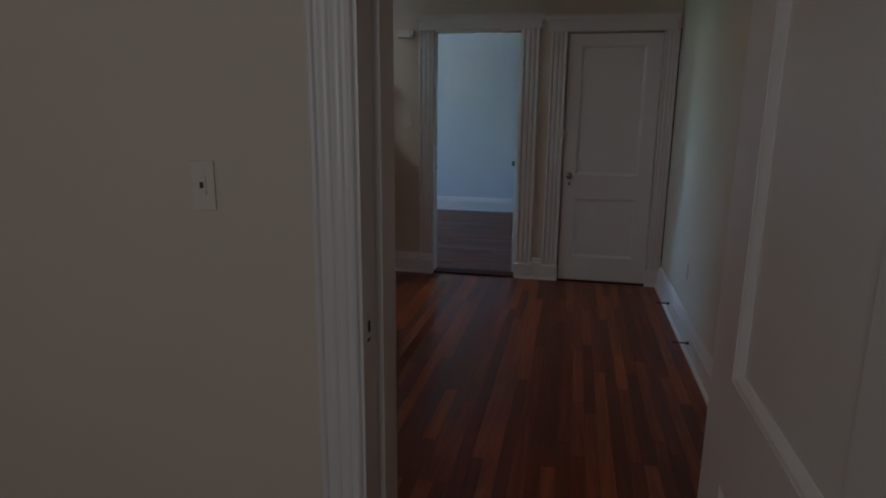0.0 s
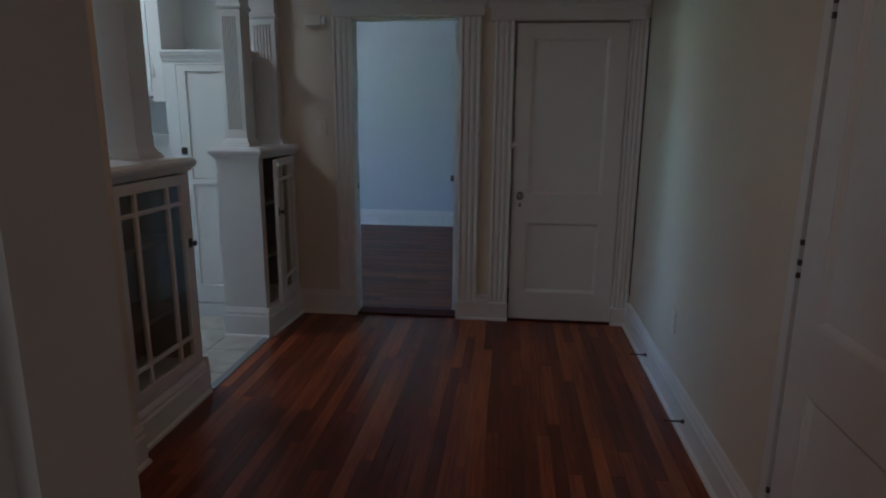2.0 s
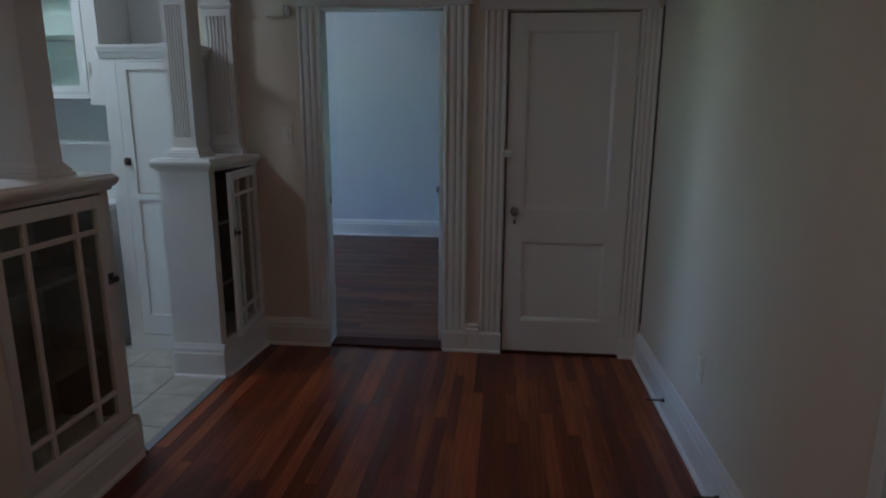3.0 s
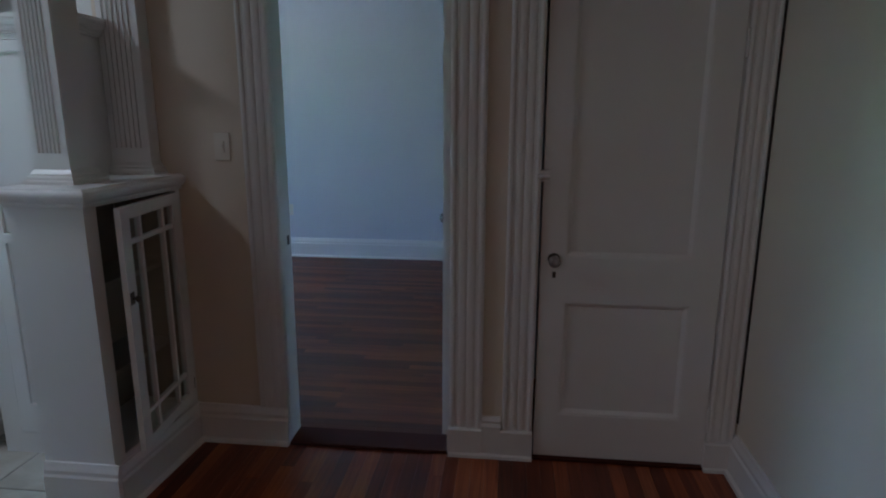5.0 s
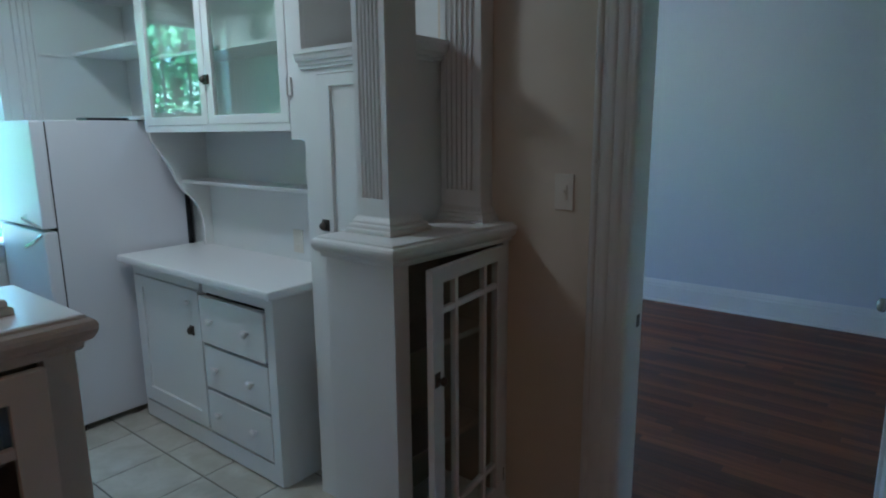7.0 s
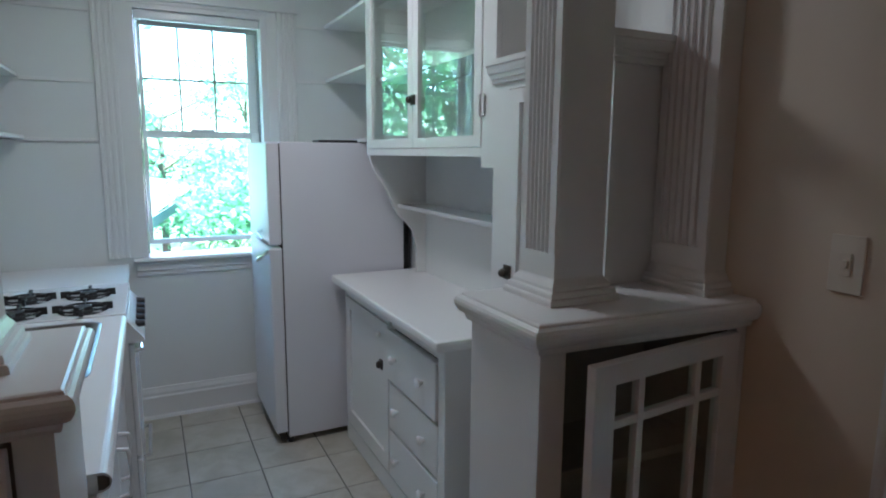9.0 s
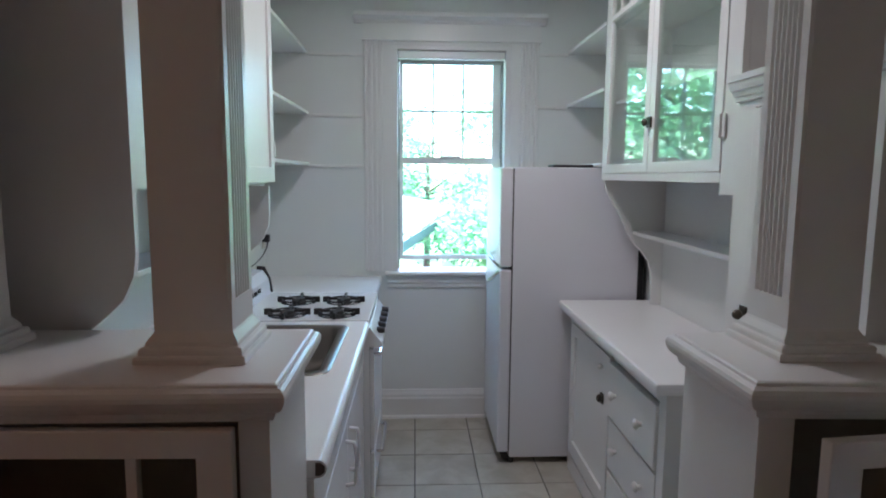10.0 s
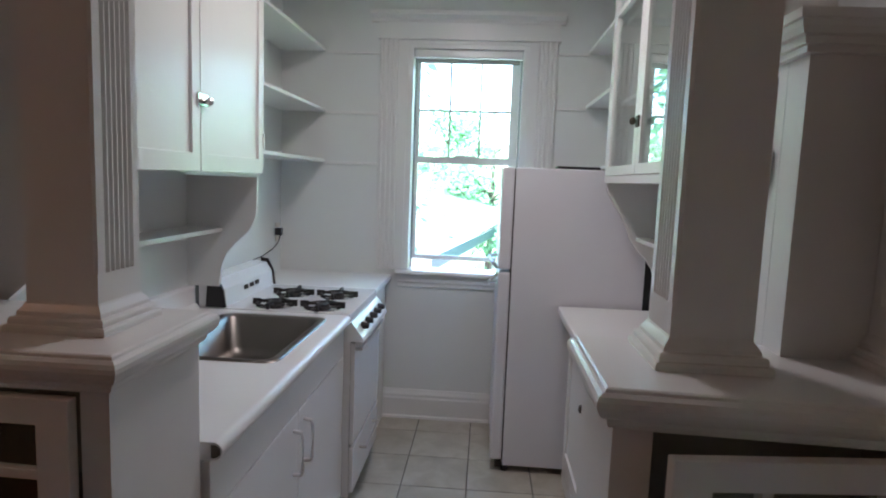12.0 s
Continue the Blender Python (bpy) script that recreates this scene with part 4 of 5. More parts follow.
bm = window_frame(B(), "y", PY - 0.004, PY + 0.018, ((-2.283, -2.222), (-1.972, -1.934)), ((0.104, 0.235), (0.945, 0.985), (1.690, 1.732)), 0.002)
dr = part("door", bm, TRIM, t)
for z0, z1 in ((0.235, 0.945), (0.99, 1.690)):
    part("panel", boxes((-2.222, -1.972, PY + 0.008, PY + 0.018, z0, z1)), TRIM, dr)
bm = B()
box(bm, -2.284, -2.246, PY - 0.010, PY - 0.004, 1.15, 1.195, 0.002)
ball(bm, (-2.264, PY - 0.024, 1.172), 0.014)
part("latch", bm, DARKMETAL, dr, "old dark spring latch")
bm = B()
box(bm, -1.952, -1.917, PY - 0.009, PY - 0.004, 1.53, 1.60, 0.002)
cyl(bm, (-1.935, PY - 0.009, 1.565), "z", 0.007, 0.07, 8)
part("hinge", bm, TRIM, dr, "painted-over butterfly hinge")

# ---------------- wall cabinets above the sink ----------------
t = thing("wall_cabinet", (-2.6, 3.24, 1.5), "white wall cabinet with two plain panelled doors above the sink", "cabinet")
LX0, LX1, LY = -3.25, -1.975, 3.40
part("carcass", boxes((LX0, LX1, KS + 0.001, LY - 0.02, 1.51, 2.60)), TRIM, t)
part("bottom_rail", boxes((LX0, LX1, LY - 0.019, LY - 0.001, 1.515, 2.60)), TRIM, t)
for i, (x0, x1) in enumerate(((LX0 + 0.012, -2.672), (-2.668, -2.12))):
    bm = B()
    fw = 0.055
    y0, y1 = LY, LY + 0.016
    window_frame(bm, "y", y0, y1, ((x0, x0 + fw), (x1 - fw, x1)), ((1.515, 1.575), (2.49, 2.55)), 0.002)
    dr = part("door", bm, TRIM, t)
    part("panel", boxes((x0 + fw, x1 - fw, y0, y0 + 0.006, 1.575, 2.49)), TRIM, dr)
    if i == 0:
        bm = B()
        box(bm, x1 - 0.045, x1 + 0.03, y1, y1 + 0.007, 1.73, 1.77, 0.002)
        ball(bm, (x1 - 0.02, y1 + 0.02, 1.745), 0.014)
        cyl(bm, (x1 - 0.02, y1 + 0.01, 1.745), "y", 0.006, 0.02, 10)
        part("latch", bm, CHROME, dr, "old nickel cupboard latch")
        bm = B()
        box(bm, x0 - 0.008, x0 + 0.012, y1, y1 + 0.004, 1.62, 1.68, 0.001)
        part("hinge", bm, TRIM, dr)
t = thing("sink_shelf", (-2.6, 3.2, 0.92), "white curved side boards with a small shelf under the wall cabinet", "shelf")
part("side_board", ogee_side(LX0, LX0 + 0.02, KS + 0.001, 1, LY - 0.01, [(1.499, 1), (1.38, 1), (1.33, 0.98), (1.28, 0.91), (1.25, 0.82), (1.21, 0.68), (1.17, 0.57), (1.12, 0.50), (1.05, 0.46), (1.021, 0.45)]), TRIM, t)
part("side_board", ogee_side(LX1 + 0.0005, LX1 + 0.018, KS + 0.001, 1, LY + 0.012, [(2.60, 1), (1.38, 1), (1.33, 0.98), (1.28, 0.91), (1.25, 0.82), (1.21, 0.68), (1.17, 0.57), (1.12, 0.50), (1.05, 0.46), (1.021, 0.45)]), TRIM, t)
part("small_shelf", boxes((LX0 + 0.021, LX1 - 0.021, KS + 0.001, 3.24, 1.262, 1.28), bevel=0.003), TRIM, t)

# ---------------- sink unit ----------------
t = thing("sink_cabinet", (-2.6, 3.45, 0), "white metal sink cabinet with looped handles", "cabinet")
SX0, SX1, SY = -3.245, -1.955, 3.775
part("body", boxes((SX0, SX1, KS + 0.001, SY - 0.02, 0.09, 0.60), (SX0, SX1, SY - 0.04, SY - 0.02, 0.60, 0.875), (SX0, SX1, KS + 0.001, SY - 0.08, 0.0, 0.09)), ENAMEL, t)
part("apron", boxes((SX0, SX1, SY - 0.0195, SY, 0.742, 0.872), bevel=0.003), ENAMEL, t)
for x0, x1, hx in ((SX0 + 0.004, -2.607, -2.66), (-2.603, -1.959, -2.55)):
    dr = part("door", boxes((x0, x1, SY - 0.0195, SY, 0.10, 0.738), bevel=0.004), ENAMEL, t)
    bm = B()
    tube(bm, [(hx, SY, 0.69), (hx, SY + 0.028, 0.685), (hx, SY + 0.032, 0.67), (hx, SY + 0.032, 0.56), (hx, SY + 0.028, 0.545), (hx, SY, 0.54)], 0.007)
    part("handle", bm, ENAMEL, dr, "white looped handle")
ct = thing("sink_counter", (-2.6, 3.45, 0.876), "white laminate worktop with a rounded edge around the steel sink", "counter")
bx0, bx1, by0, by1 = -3.15, -2.55, 3.30, 3.70
bm = B()
z0, z1 = 0.876, 0.918
ring_in = [(bx0, by0), (bx1, by0), (bx1, by1), (bx0, by1)]
ring_out = [(SX0, KS + 0.001), (SX1, KS + 0.001), (SX1, 3.782), (SX0, 3.782)]
lv = [[bm.verts.new((x, y, z)) for x, y in ring] for ring, z in ((ring_out, z0), (ring_out, z1), (ring_in, z1), (ring_in, z0))]
for r0, r1 in zip(lv, lv[1:] + lv[:1]):
    for i in range(4):
        bm.faces.new((r0[i], r0[(i + 1) % 4], r1[(i + 1) % 4], r1[i]))
prism(bm, [(3.782, z0)] + [(3.782 + 0.021 * math.cos(radians(a)), 0.897 + 0.021 * math.sin(radians(a))) for a in range(-90, 91, 18)] + [(3.782, z1)], "x", SX0, SX1)
part("top", bm, LAMIN, ct)
bm = B()
prism(bm, [(3.778, 0.882), (3.788, 0.882), (3.799, 0.890), (3.799, 0.904), (3.788, 0.912), (3.778, 0.912)], "x", SX1, SX1 + 0.002)
part("end_cap", bm, DARKMETAL, ct)
bm = B()
prism(bm, [(KS + 0.001, 0.919), (KS + 0.001, 1.02), (KS + 0.02, 1.02), (KS + 0.028, 1.01), (KS + 0.03, 0.94), (KS + 0.05, 0.919)], "x", SX0 + 0.0, SX1)
part("backsplash", bm, LAMIN, ct)
sk = thing("sink", (-2.85, 3.5, 0.75), "stainless steel drop-in sink bowl with a bright rim", "sink")


def rrect(x0, x1, y0, y1, r, z, n=5):
    pts = []
    for cx, cy, a0 in ((x1 - r, y1 - r, 0), (x0 + r, y1 - r, 90), (x0 + r, y0 + r, 180), (x1 - r, y0 + r, 270)):
        for i in range(n + 1):
            a = radians(a0 + 90 * i / n)
            pts.append((cx + r * math.cos(a), cy + r * math.sin(a), z))
    return pts


bm = B()
loops = [rrect(bx0 - 0.025, bx1 + 0.025, by0 - 0.025, by1 + 0.025, 0.05, 0.9185), rrect(bx0 - 0.022, bx1 + 0.022, by0 - 0.022, by1 + 0.022, 0.05, 0.9225),
         rrect(bx0 + 0.0, bx1 - 0.0, by0 + 0.0, by1 - 0.0, 0.045, 0.923), rrect(bx0 + 0.012, bx1 - 0.012, by0 + 0.012, by1 - 0.012, 0.045, 0.915),
         rrect(bx0 + 0.022, bx1 - 0.022, by0 + 0.022, by1 - 0.022, 0.05, 0.79), rrect(bx0 + 0.06, bx1 - 0.06, by0 + 0.06, by1 - 0.06, 0.05, 0.758)]
vs = [[bm.verts.new(p) for p in lp] for lp in loops]
for a, b in zip(vs, vs[1:]):
    for i in range(len(a)):
        bm.faces.new((a[i], a[(i + 1) % len(a)], b[(i + 1) % len(a)], b[i]))
bm.faces.new(vs[-1])
part("bowl", bm, STEEL, sk, smooth=True)
bm = B()
cyl(bm, (-2.85, 3.5, 0.7605), "z", 0.04, 0.004, 24)
part("drain", bm, CHROME, sk)
fa = thing("faucet", (-2.85, 3.2, 0.92), "low chrome faucet base on the rounded sink ledge", "faucet")
bm = B()
box(bm, -3.0, -2.62, KS + 0.051, 3.25, 0.919, 0.965, 0.018)
part("ledge", bm, LAMIN, fa, "white rounded ledge")
bm = B()
bmesh.ops.create_cone(bm, cap_ends=True, segments=24, radius1=0.05, radius2=0.04, depth=0.012, matrix=Matrix.Translation((-2.68, 3.17, 0.971)) @ Matrix.Diagonal((1.2, 0.6, 1, 1)))
part("cover_plate", bm, CHROME, fa)

# ---------------- stove ----------------
t = thing("gas_stove", (-3.57, 3.45, 0), "white four-burner gas stove with black grates and knobs", "stove")
TX0, TX1 = -3.872, -3.255
part("body", boxes((TX0, TX1, KS + 0.03, 3.80, 0.08, 0.80), (TX0, TX1, KS + 0.03, 3.79, 0.80, 0.885)), ENAMEL, t)
part("cooktop", boxes((TX0 - 0.002, TX1 + 0.002, KS + 0.03, 3.80, 0.886, 0.922), bevel=0.006), ENAMEL, t)
bm = B()
prism(bm, [(KS + 0.04, 0.9225), (3.235, 0.9225), (3.225, 1.0), (3.195, 1.045), (KS + 0.04, 1.05)], "x", TX0, TX1 - 0.0)
part("backguard", bm, ENAMEL, t)
bm = B()
prism(bm, [(3.155, 0.925), (3.245, 0.925), (3.235, 1.0), (3.205, 1.062), (3.165, 1.066)], "x", TX1 + 0.0005, TX1 + 0.012)
part("backguard_cap", bm, BLACK, t, "black end cap of the backguard")
bm = B()
prism(bm, [(3.155, 0.925), (3.245, 0.925), (3.235, 1.0), (3.205, 1.062), (3.165, 1.066)], "x", TX0 - 0.008, TX0 - 0.0005)
part("backguard_cap", bm, BLACK, t, "black end cap of the backguard")
for x in (-3.66, -3.59, -3.52):
    bm = B()
    prism(bm, [(3.2352, 0.965), (3.2385, 0.965), (3.2365, 0.985), (3.2332, 0.985)], "x", x, x + 0.045)
    part("vent_slot", bm, DARK, t)
bm = B()
prism(bm, [(3.79, 0.80), (3.858, 0.80), (3.855, 0.818), (3.803, 0.885), (3.79, 0.885)], "x", TX0, TX1)
part("control_panel", bm, ENAMEL, t)
for k in range(5):
    x = TX0 + 0.10 + k * 0.105
    bm = B()
    cyl(bm, (x, 3.845, 0.852), "y", 0.017, 0.035, 16, 0.013)
    part("knob", bm, BLACK, t, "black control knob")
dr = part("oven_door", boxes((TX0 + 0.006, TX1 - 0.006, 3.801, 3.82, 0.325, 0.79), bevel=0.005), ENAMEL, t)
bm = B()
tube(bm, [(TX0 + 0.03, 3.82, 0.762), (TX0 + 0.03, 3.842, 0.762), (TX1 - 0.03, 3.842, 0.762), (TX1 - 0.03, 3.82, 0.762)], 0.009)
part("handle", bm, CHROME, dr, "chrome bar handle")
dr = part("broiler_drawer", boxes((TX0 + 0.006, TX1 - 0.006, 3.801, 3.82, 0.10, 0.31), bevel=0.005), ENAMEL, t)
bm = B()
tube(bm, [(TX0 + 0.15, 3.82, 0.255), (TX0 + 0.15, 3.848, 0.255), (TX1 - 0.15, 3.848, 0.255), (TX1 - 0.15, 3.82, 0.255)], 0.008)
part("handle", bm, CHROME, dr, "chrome bar handle")
for x in (TX0 + 0.04, TX1 - 0.04):
    bm = B()
    cyl(bm, (x, 3.74, 0.04), "z", 0.018, 0.08, 12)
    part("foot", bm, BLACK, t)
for cx in (-3.62, -3.35):
    for cy in (3.43, 3.65):
        bm = B()
        cyl(bm, (cx, cy, 0.9235), "z", 0.085, 0.003, 28)
        part("drip_bowl", bm, CHROME, t, "bright burner bowl")
        bm = B()
        cyl(bm, (cx, cy, 0.935), "z", 0.035, 0.018, 20, 0.03)
        part("burner_cap", bm, IRON, t)
        bm = B()
        for k in range(4):
            a = k * math.pi / 2
            c, s_ = math.cos(a), math.sin(a)
            for w0, w1 in ((0.030, 0.066), (0.066, 0.102)):
                p = [(cx + c * w0 - s_ * 0.004, cy + s_ * w0 + c * 0.004), (cx + c * w0 + s_ * 0.004, cy + s_ * w0 - c * 0.004),
                     (cx + c * w1 + s_ * 0.0065, cy + s_ * w1 - c * 0.0065), (cx + c * w1 - s_ * 0.0065, cy + s_ * w1 + c * 0.0065)]
                prism(bm, p, "z", 0.936 if w0 < 0.05 else 0.9255, 0.949 if w0 < 0.05 else 0.953)
        ring_ = [(cx + 0.078 * math.cos(i * math.pi / 12), cy + 0.078 * math.sin(i * math.pi / 12), 0.938) for i in range(25)]
        tube(bm, ring_, 0.004, 6)
        part("grate", bm, IRON, t, "black cast-iron grate")
ct = thing("corner_counter", (-4.15, 3.43, 0), "white worktop piece between the stove and the window wall", "counter")
part("top", boxes((KW + 0.002, TX0 - 0.005, KS + 0.001, 3.79, 0.882, 0.918), bevel=0.006), LAMIN, ct)
part("front", boxes((KW + 0.03, TX0 - 0.006, 3.74, 3.76, 0.0, 0.881)), TRIM, ct)

# outlet with the stove's plug and cord
plate("wall_outlet", (-4.37, KS, 1.16), "y", 1, 0.07, 0.115, "outlet")
t = thing("power_plug", (-4.31, KS + 0.01, 1.165), "black plug with a thin cord hanging behind the stove", "cable")
part("plug", boxes((-4.335, -4.295, KS + 0.0095, KS + 0.05, 1.145, 1.19), bevel=0.006), BLACK, t)
bm = B()
tube(bm, [(-4.315, KS + 0.04, 1.15), (-4.28, KS + 0.04, 1.11), (-4.20, KS + 0.035, 1.075), (-4.05, KS + 0.03, 1.05), (-3.90, KS + 0.03, 1.045)], 0.0035)
part("cord", bm, BLACK, t)

# ---------------- outside ----------------
GRASS = material("lawn", (0.12, 0.20, 0.09), 0.9, var=0.4, scale=0.8)
ROOF = material("pale_roof", (0.50, 0.52, 0.54), 0.8, var=0.12)
SLATE = material("slate_roof", (0.10, 0.13, 0.16), 0.8, var=0.15)
SIDING = material("white_siding", (0.75, 0.75, 0.74), 0.6, var=0.05)
BARK = material("bark", (0.10, 0.08, 0.06), 0.9, var=0.3, scale=5)
LEAF = bpy.data.materials.new("leaves")
LEAF.use_nodes = True
N_, L_ = LEAF.node_tree.nodes, LEAF.node_tree.links
g_ = N_.new("ShaderNodeNewGeometry")
r_ = N_.new("ShaderNodeValToRGB")
r_.color_ramp.elements[0].color, r_.color_ramp.elements[1].color = (0.08, 0.24, 0.12, 1), (0.26, 0.52, 0.30, 1)
L_.new(g_.outputs["Random Per Island"], r_.inputs[0])
L_.new(r_.outputs[0], N_["Principled BSDF"].inputs["Base Color"])
N_["Principled BSDF"].inputs["Roughness"].default_value = 0.5
tl_, mx_ = N_.new("ShaderNodeBsdfTranslucent"), N_.new("ShaderNodeMixShader")
L_.new(r_.outputs[0], tl_.inputs[0])
mx_.inputs[0].default_value = 0.45
L_.new(N_["Principled BSDF"].outputs[0], mx_.inputs[1])
L_.new(tl_.outputs[0], mx_.inputs[2])
L_.new(mx_.outputs[0], N_["Material Output"].inputs[0])

GZ = -3.6
bm = B()
prism(bm, [(-900, -900), (900, -900), (900, 900), (-900, 900)], "z", GZ - 0.2, GZ)
tagged(new("ground", mesh("ground", bm, GRASS)), label="sunlit lawn below the window", kind="structure")
structure("outer_wall", boxes((-4.66, -4.645, 1.0, 3.846, GZ, CZ), (-4.66, -4.645, 4.596, 6.0, GZ, CZ), (-4.66, -4.645, 3.846, 4.596, GZ, 0.93), (-4.66, -4.645, 3.846, 4.596, 2.33, CZ)), SIDING)


def tree(x, y, h, r, seed, n):
    rnd = random.Random(seed)
    t = thing("tree", (x, y, GZ), "leafy green deciduous tree in sunlight", "tree", "trees outside")
    bm = B()
    def limb(p0, p1, r0, r1):
        d = (p1 - p0)
        bmesh.ops.create_cone(bm, cap_ends=True, segments=8, radius1=r0, radius2=r1, depth=d.length, matrix=Matrix.Translation((p0 + p1) / 2) @ d.to_track_quat("Z", "Y").to_matrix().to_4x4())
    base = Vector((x, y, GZ))
    topp = Vector((x + rnd.uniform(-.3, .3), y + rnd.uniform(-.3, .3), GZ + h * 0.7))
    limb(base, topp, 0.2, 0.08)
    tips = []
    for i in range(14):
        f = rnd.uniform(0.3, 1.0)
        p = base.lerp(topp, f)
        a = rnd.uniform(0, 2 * math.pi)
        q = p + Vector((math.cos(a) * r * rnd.uniform(.5, .95), math.sin(a) * r * rnd.uniform(.5, .95), h * rnd.uniform(0.03, 0.25)))
        limb(p, q, 0.07, 0.02)
        tips += [q, p.lerp(q, 0.65)]
    part("trunk", bm, BARK, t)
    verts, faces = [], []
    for i in range(n):
        c = rnd.choice(tips)
        p = c + Vector((rnd.gauss(0, 0.55), rnd.gauss(0, 0.55), rnd.gauss(0, 0.38)))
        s = rnd.uniform(0.07, 0.15)
        u = Vector((rnd.gauss(0, 1), rnd.gauss(0, 1), rnd.gauss(0, .5))).normalized()
        v = u.cross(Vector((rnd.gauss(0, 1), rnd.gauss(0, 1), rnd.gauss(0, 1)))).normalized()
        k = len(verts)
        verts += [p - u * s, p + v * s * 0.45, p + u * s, p - v * s * 0.45]
        faces.append((k, k + 1, k + 2, k + 3))
    me = bpy.data.meshes.new("crown")
    me.from_pydata([tuple(v - base) for v in verts], [], faces)
    me.materials.append(LEAF)
    ob = new("crown", me)
    ob.parent = t


for i, (x, y, h, r) in enumerate(((-22.0, 7.5, 6.8, 2.8), (-17.0, 8.6, 7.5, 2.4), (-34, 2.0, 10.5, 4.2), (-36, 9.0, 12, 4.4), (-35, -6, 11, 4), (-33, 15, 12, 4), (-12.5, 9.5, 8.5, 2.2), (-10.5, 0.8, 8.5, 2.0), (-31.5, 4.6, 9.6, 4.0), (-19.5, 6.9, 5.6, 1.8))):
    tree(x, y, h, r, 10 + i, 6500)

hs = thing("neighbour_garage", (-18.0, 2.5, GZ), "pale low building with a gabled grey roof among trees", "building")
part("wall", boxes((-26.0, -13.2, -3.0, 3.2, GZ, -0.1)), SIDING, hs)
bm = B()
va = [bm.verts.new(p) for p in ((-12.8, 3.30, -0.05), (-29.0, 5.85, 0.12), (-31.0, 2.0, 1.0), (-15.0, -1.5, 1.0), (-15.0, -3.5, -0.05), (-31.0, -3.5, -0.05))]
bm.faces.new(va[:4])
bm.faces.new((va[3], va[2], va[5], va[4]))
bmesh.ops.solidify(bm, geom=bm.faces[:], thickness=0.12)
part("roof", bm, ROOF, hs, "pale sunlit roof")
bm = B()
prism(bm, [(-12.79, 3.31), (-12.74, 3.33), (-28.9, 5.90), (-28.95, 5.86)], "z", -0.32, -0.04)
part("fascia", bm, SLATE, hs, "blue-grey eave board")
structure("driveway", boxes((-24, -8, -3, 7.0, GZ, GZ + 0.02)), ROOF, "pale concrete yard")

# ---------------- floor pieces, last ----------------
rnd = random.Random(5)
shared = {}


def plank(parent, axis, L, W, x, y, mat, z=0.0):
    """One board, L long and W wide, its corner at (x, y)."""
    key = (axis, round(L, 2), mat.name)
    if key not in shared:
        bm = B()
        l, w_, b = L - 0.0005, W - 0.0005, 0.0006
        X, Y = (l, w_) if axis == "x" else (w_, l)
        lo = [bm.verts.new((a, c, -0.006)) for a, c in ((0, 0), (X, 0), (X, Y), (0, Y))]
        mi = [bm.verts.new((a, c, -b)) for a, c in ((0, 0), (X, 0), (X, Y), (0, Y))]
        hi = [bm.verts.new((a, c, 0)) for a, c in ((b, b), (X - b, b), (X - b, Y - b), (b, Y - b))]
        for p, q in ((lo, mi), (mi, hi)):
            for i in range(4):
                bm.faces.new((p[i], p[(i + 1) % 4], q[(i + 1) % 4], q[i]))
        bm.faces.new(hi)
        shared[key] = mesh("board", bm, mat)
    ob = new("board", shared[key])
    ob.parent = parent
    ob.location = (x, y, z)


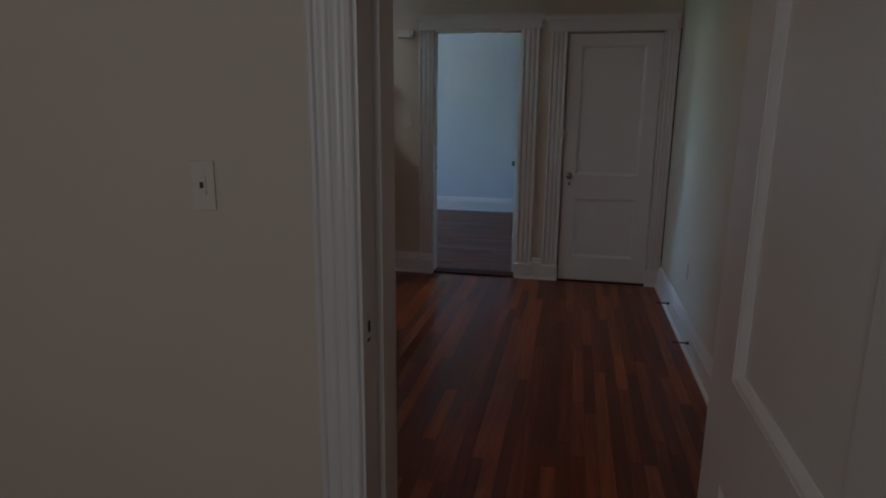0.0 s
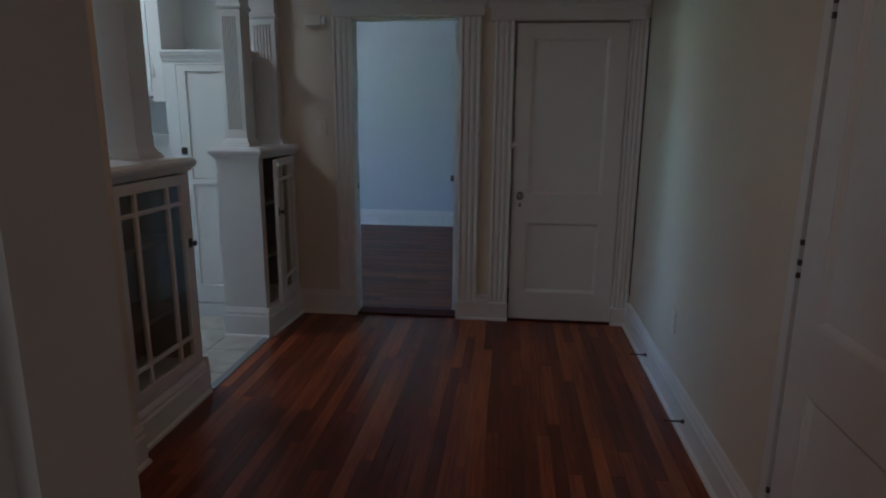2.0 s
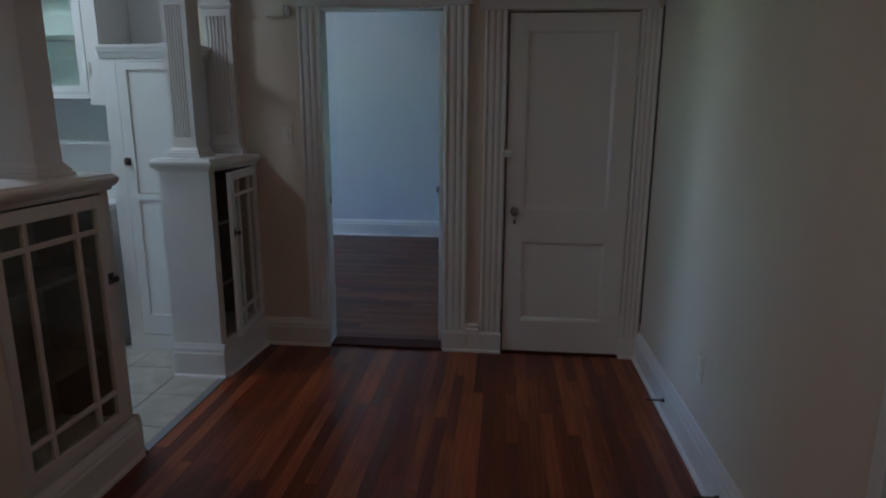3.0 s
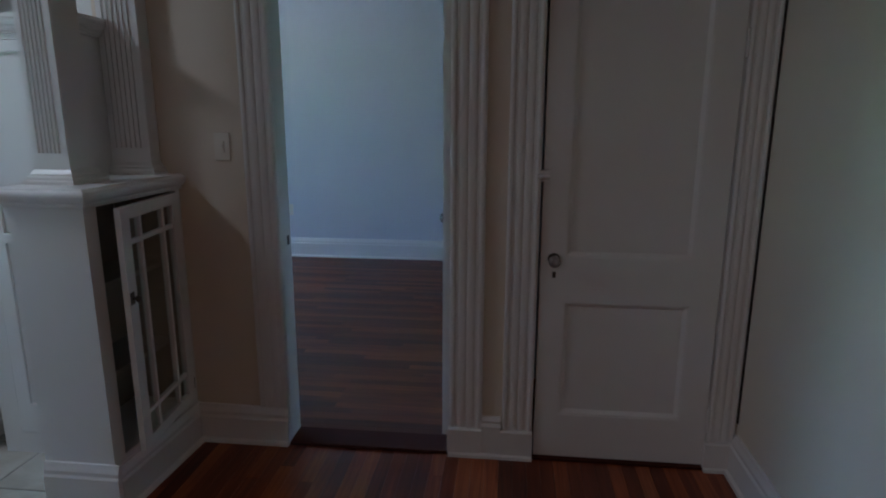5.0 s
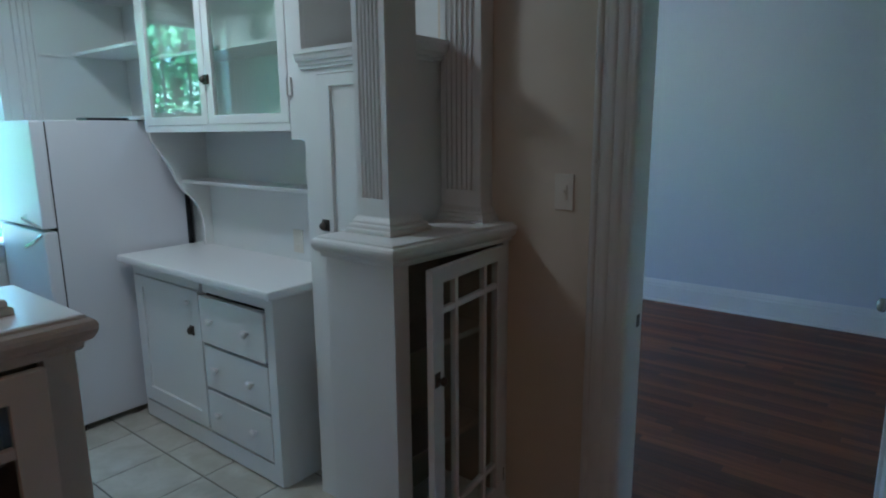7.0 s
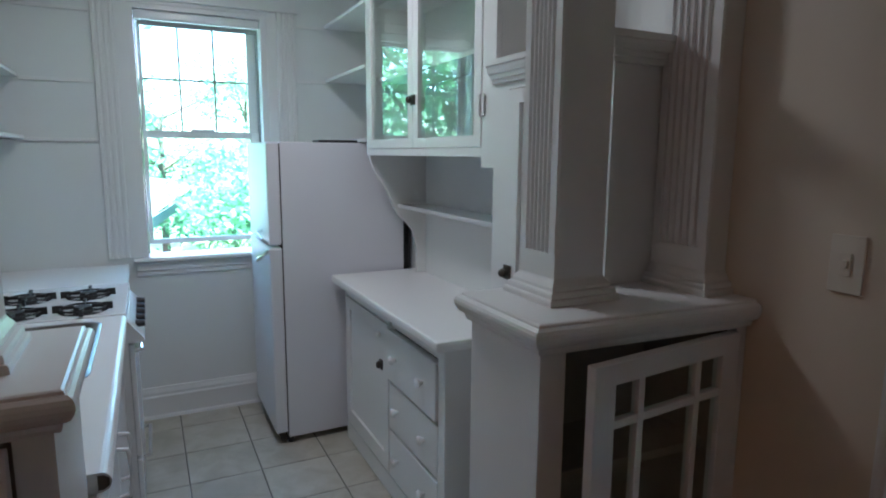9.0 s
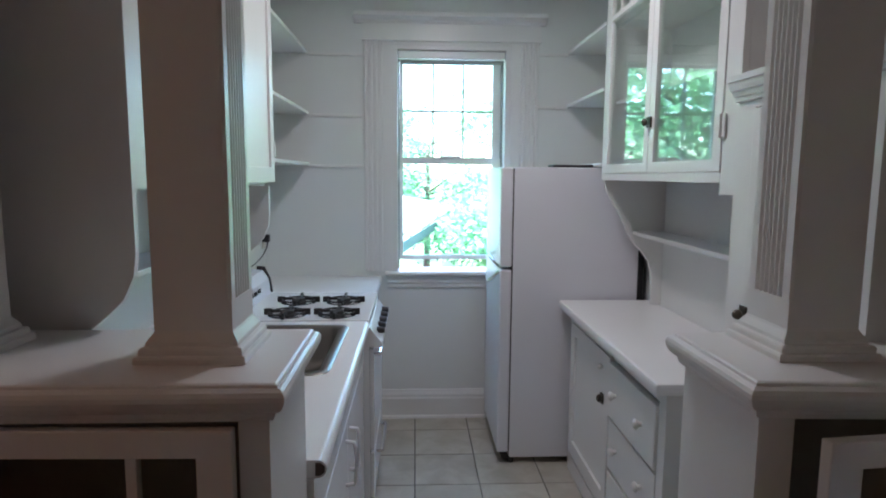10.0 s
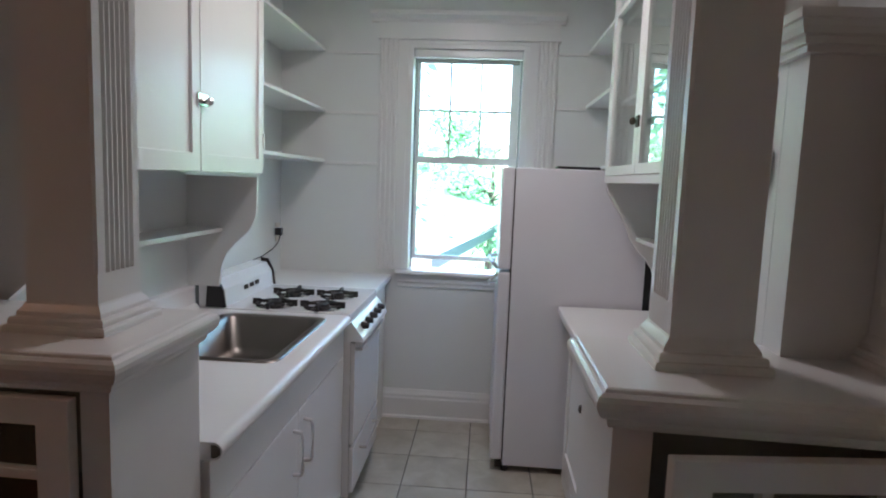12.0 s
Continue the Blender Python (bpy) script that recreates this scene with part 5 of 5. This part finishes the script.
def boards(name, axis, x0, x1, y0, y1, W, mat, label, near):
    """Board floor; boards that near() picks are parts, the rest is joined into one mesh."""
    fl = new(name)
    tagged(fl, label=label, kind="structure")
    verts, faces, count = [], [], 0
    rows = int(round(((y1 - y0) if axis == "x" else (x1 - x0)) / W))
    W = ((y1 - y0) if axis == "x" else (x1 - x0)) / rows
    for r in range(rows):
        a, end = (x0, x1) if axis == "x" else (y0, y1)
        first = True
        while a < end - 0.01:
            L = rnd.choice((0.5, 0.7, 0.9, 1.2, 1.5, 1.8))
            if first:
                L = rnd.choice((0.3, 0.5, 0.8, 1.1))
                first = False
            L = min(L, end - a)
            if end - a - L < 0.15:
                L = end - a
            px, py = (a, y0 + r * W) if axis == "x" else (x0 + r * W, a)
            if near(px, py) and count < 300:
                plank(fl, axis, L, W, px, py, mat)
                count += 1
            else:
                l, w_, b = L - 0.0005, W - 0.0005, 0.0006
                X, Y = (l, w_) if axis == "x" else (w_, l)
                k = len(verts)
                verts += [(px + u, py + v, -0.006) for u, v in ((0, 0), (X, 0), (X, Y), (0, Y))]
                verts += [(px + u, py + v, 0) for u, v in ((b, b), (X - b, b), (X - b, Y - b), (b, Y - b))]
                faces += [(k + i, k + (i + 1) % 4, k + 4 + (i + 1) % 4, k + 4 + i) for i in range(4)] + [(k + 4, k + 5, k + 6, k + 7)]
            a += L
    if verts:
        me = bpy.data.meshes.new("far_boards")
        me.from_pydata(verts, [], faces)
        me.materials.append(mat)
        ob = new("far_boards", me)
        ob.parent = fl
        tagged(ob, kind="stuff")


boards("floor", "y", -1.585, 0.775, 1.235, 5.105, 0.0575, HALLWOOD, "narrow red-brown varnished floor boards, glossy and worn", lambda x, y: True)
boards("front_floor", "y", -2.75, 1.75, -2.45, 1.235, 0.0575, HALLWOOD, "narrow red-brown varnished floor boards", lambda x, y: False)
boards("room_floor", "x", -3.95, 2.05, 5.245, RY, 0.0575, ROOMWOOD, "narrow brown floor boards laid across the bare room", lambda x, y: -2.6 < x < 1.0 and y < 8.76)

kf = new("kitchen_tiles")
tagged(kf, label="pale mottled ceramic floor tiles with grey joints", kind="structure")
tm = {}
xs = [KW] + [-4.218 + 0.3325 * k for k in range(9)]
ys = [KS] + [3.345 + 0.3275 * k for k in range(6)] + [5.235]
xs = [v for v in xs if v < -1.70] + [-1.63]
for x0, x1 in zip(xs, xs[1:]):
    for y0, y1 in zip(ys, ys[1:]):
        X, Y = x1 - x0 - 0.005, y1 - y0 - 0.005
        key = (round(X, 3), round(Y, 3))
        if key not in tm:
            bm = B()
            lo = [bm.verts.new((a, c, -0.003)) for a, c in ((0, 0), (X, 0), (X, Y), (0, Y))]
            hi = [bm.verts.new((a, c, 0)) for a, c in ((.002, .002), (X - .002, .002), (X - .002, Y - .002), (.002, Y - .002))]
            for i in range(4):
                bm.faces.new((lo[i], lo[(i + 1) % 4], hi[(i + 1) % 4], hi[i]))
            bm.faces.new(hi)
            tm[key] = mesh("tile", bm, TILE)
        ob = new("tile", tm[key])
        ob.parent = kf
        ob.location = (x0 + 0.0025, y0 + 0.0025, 0)
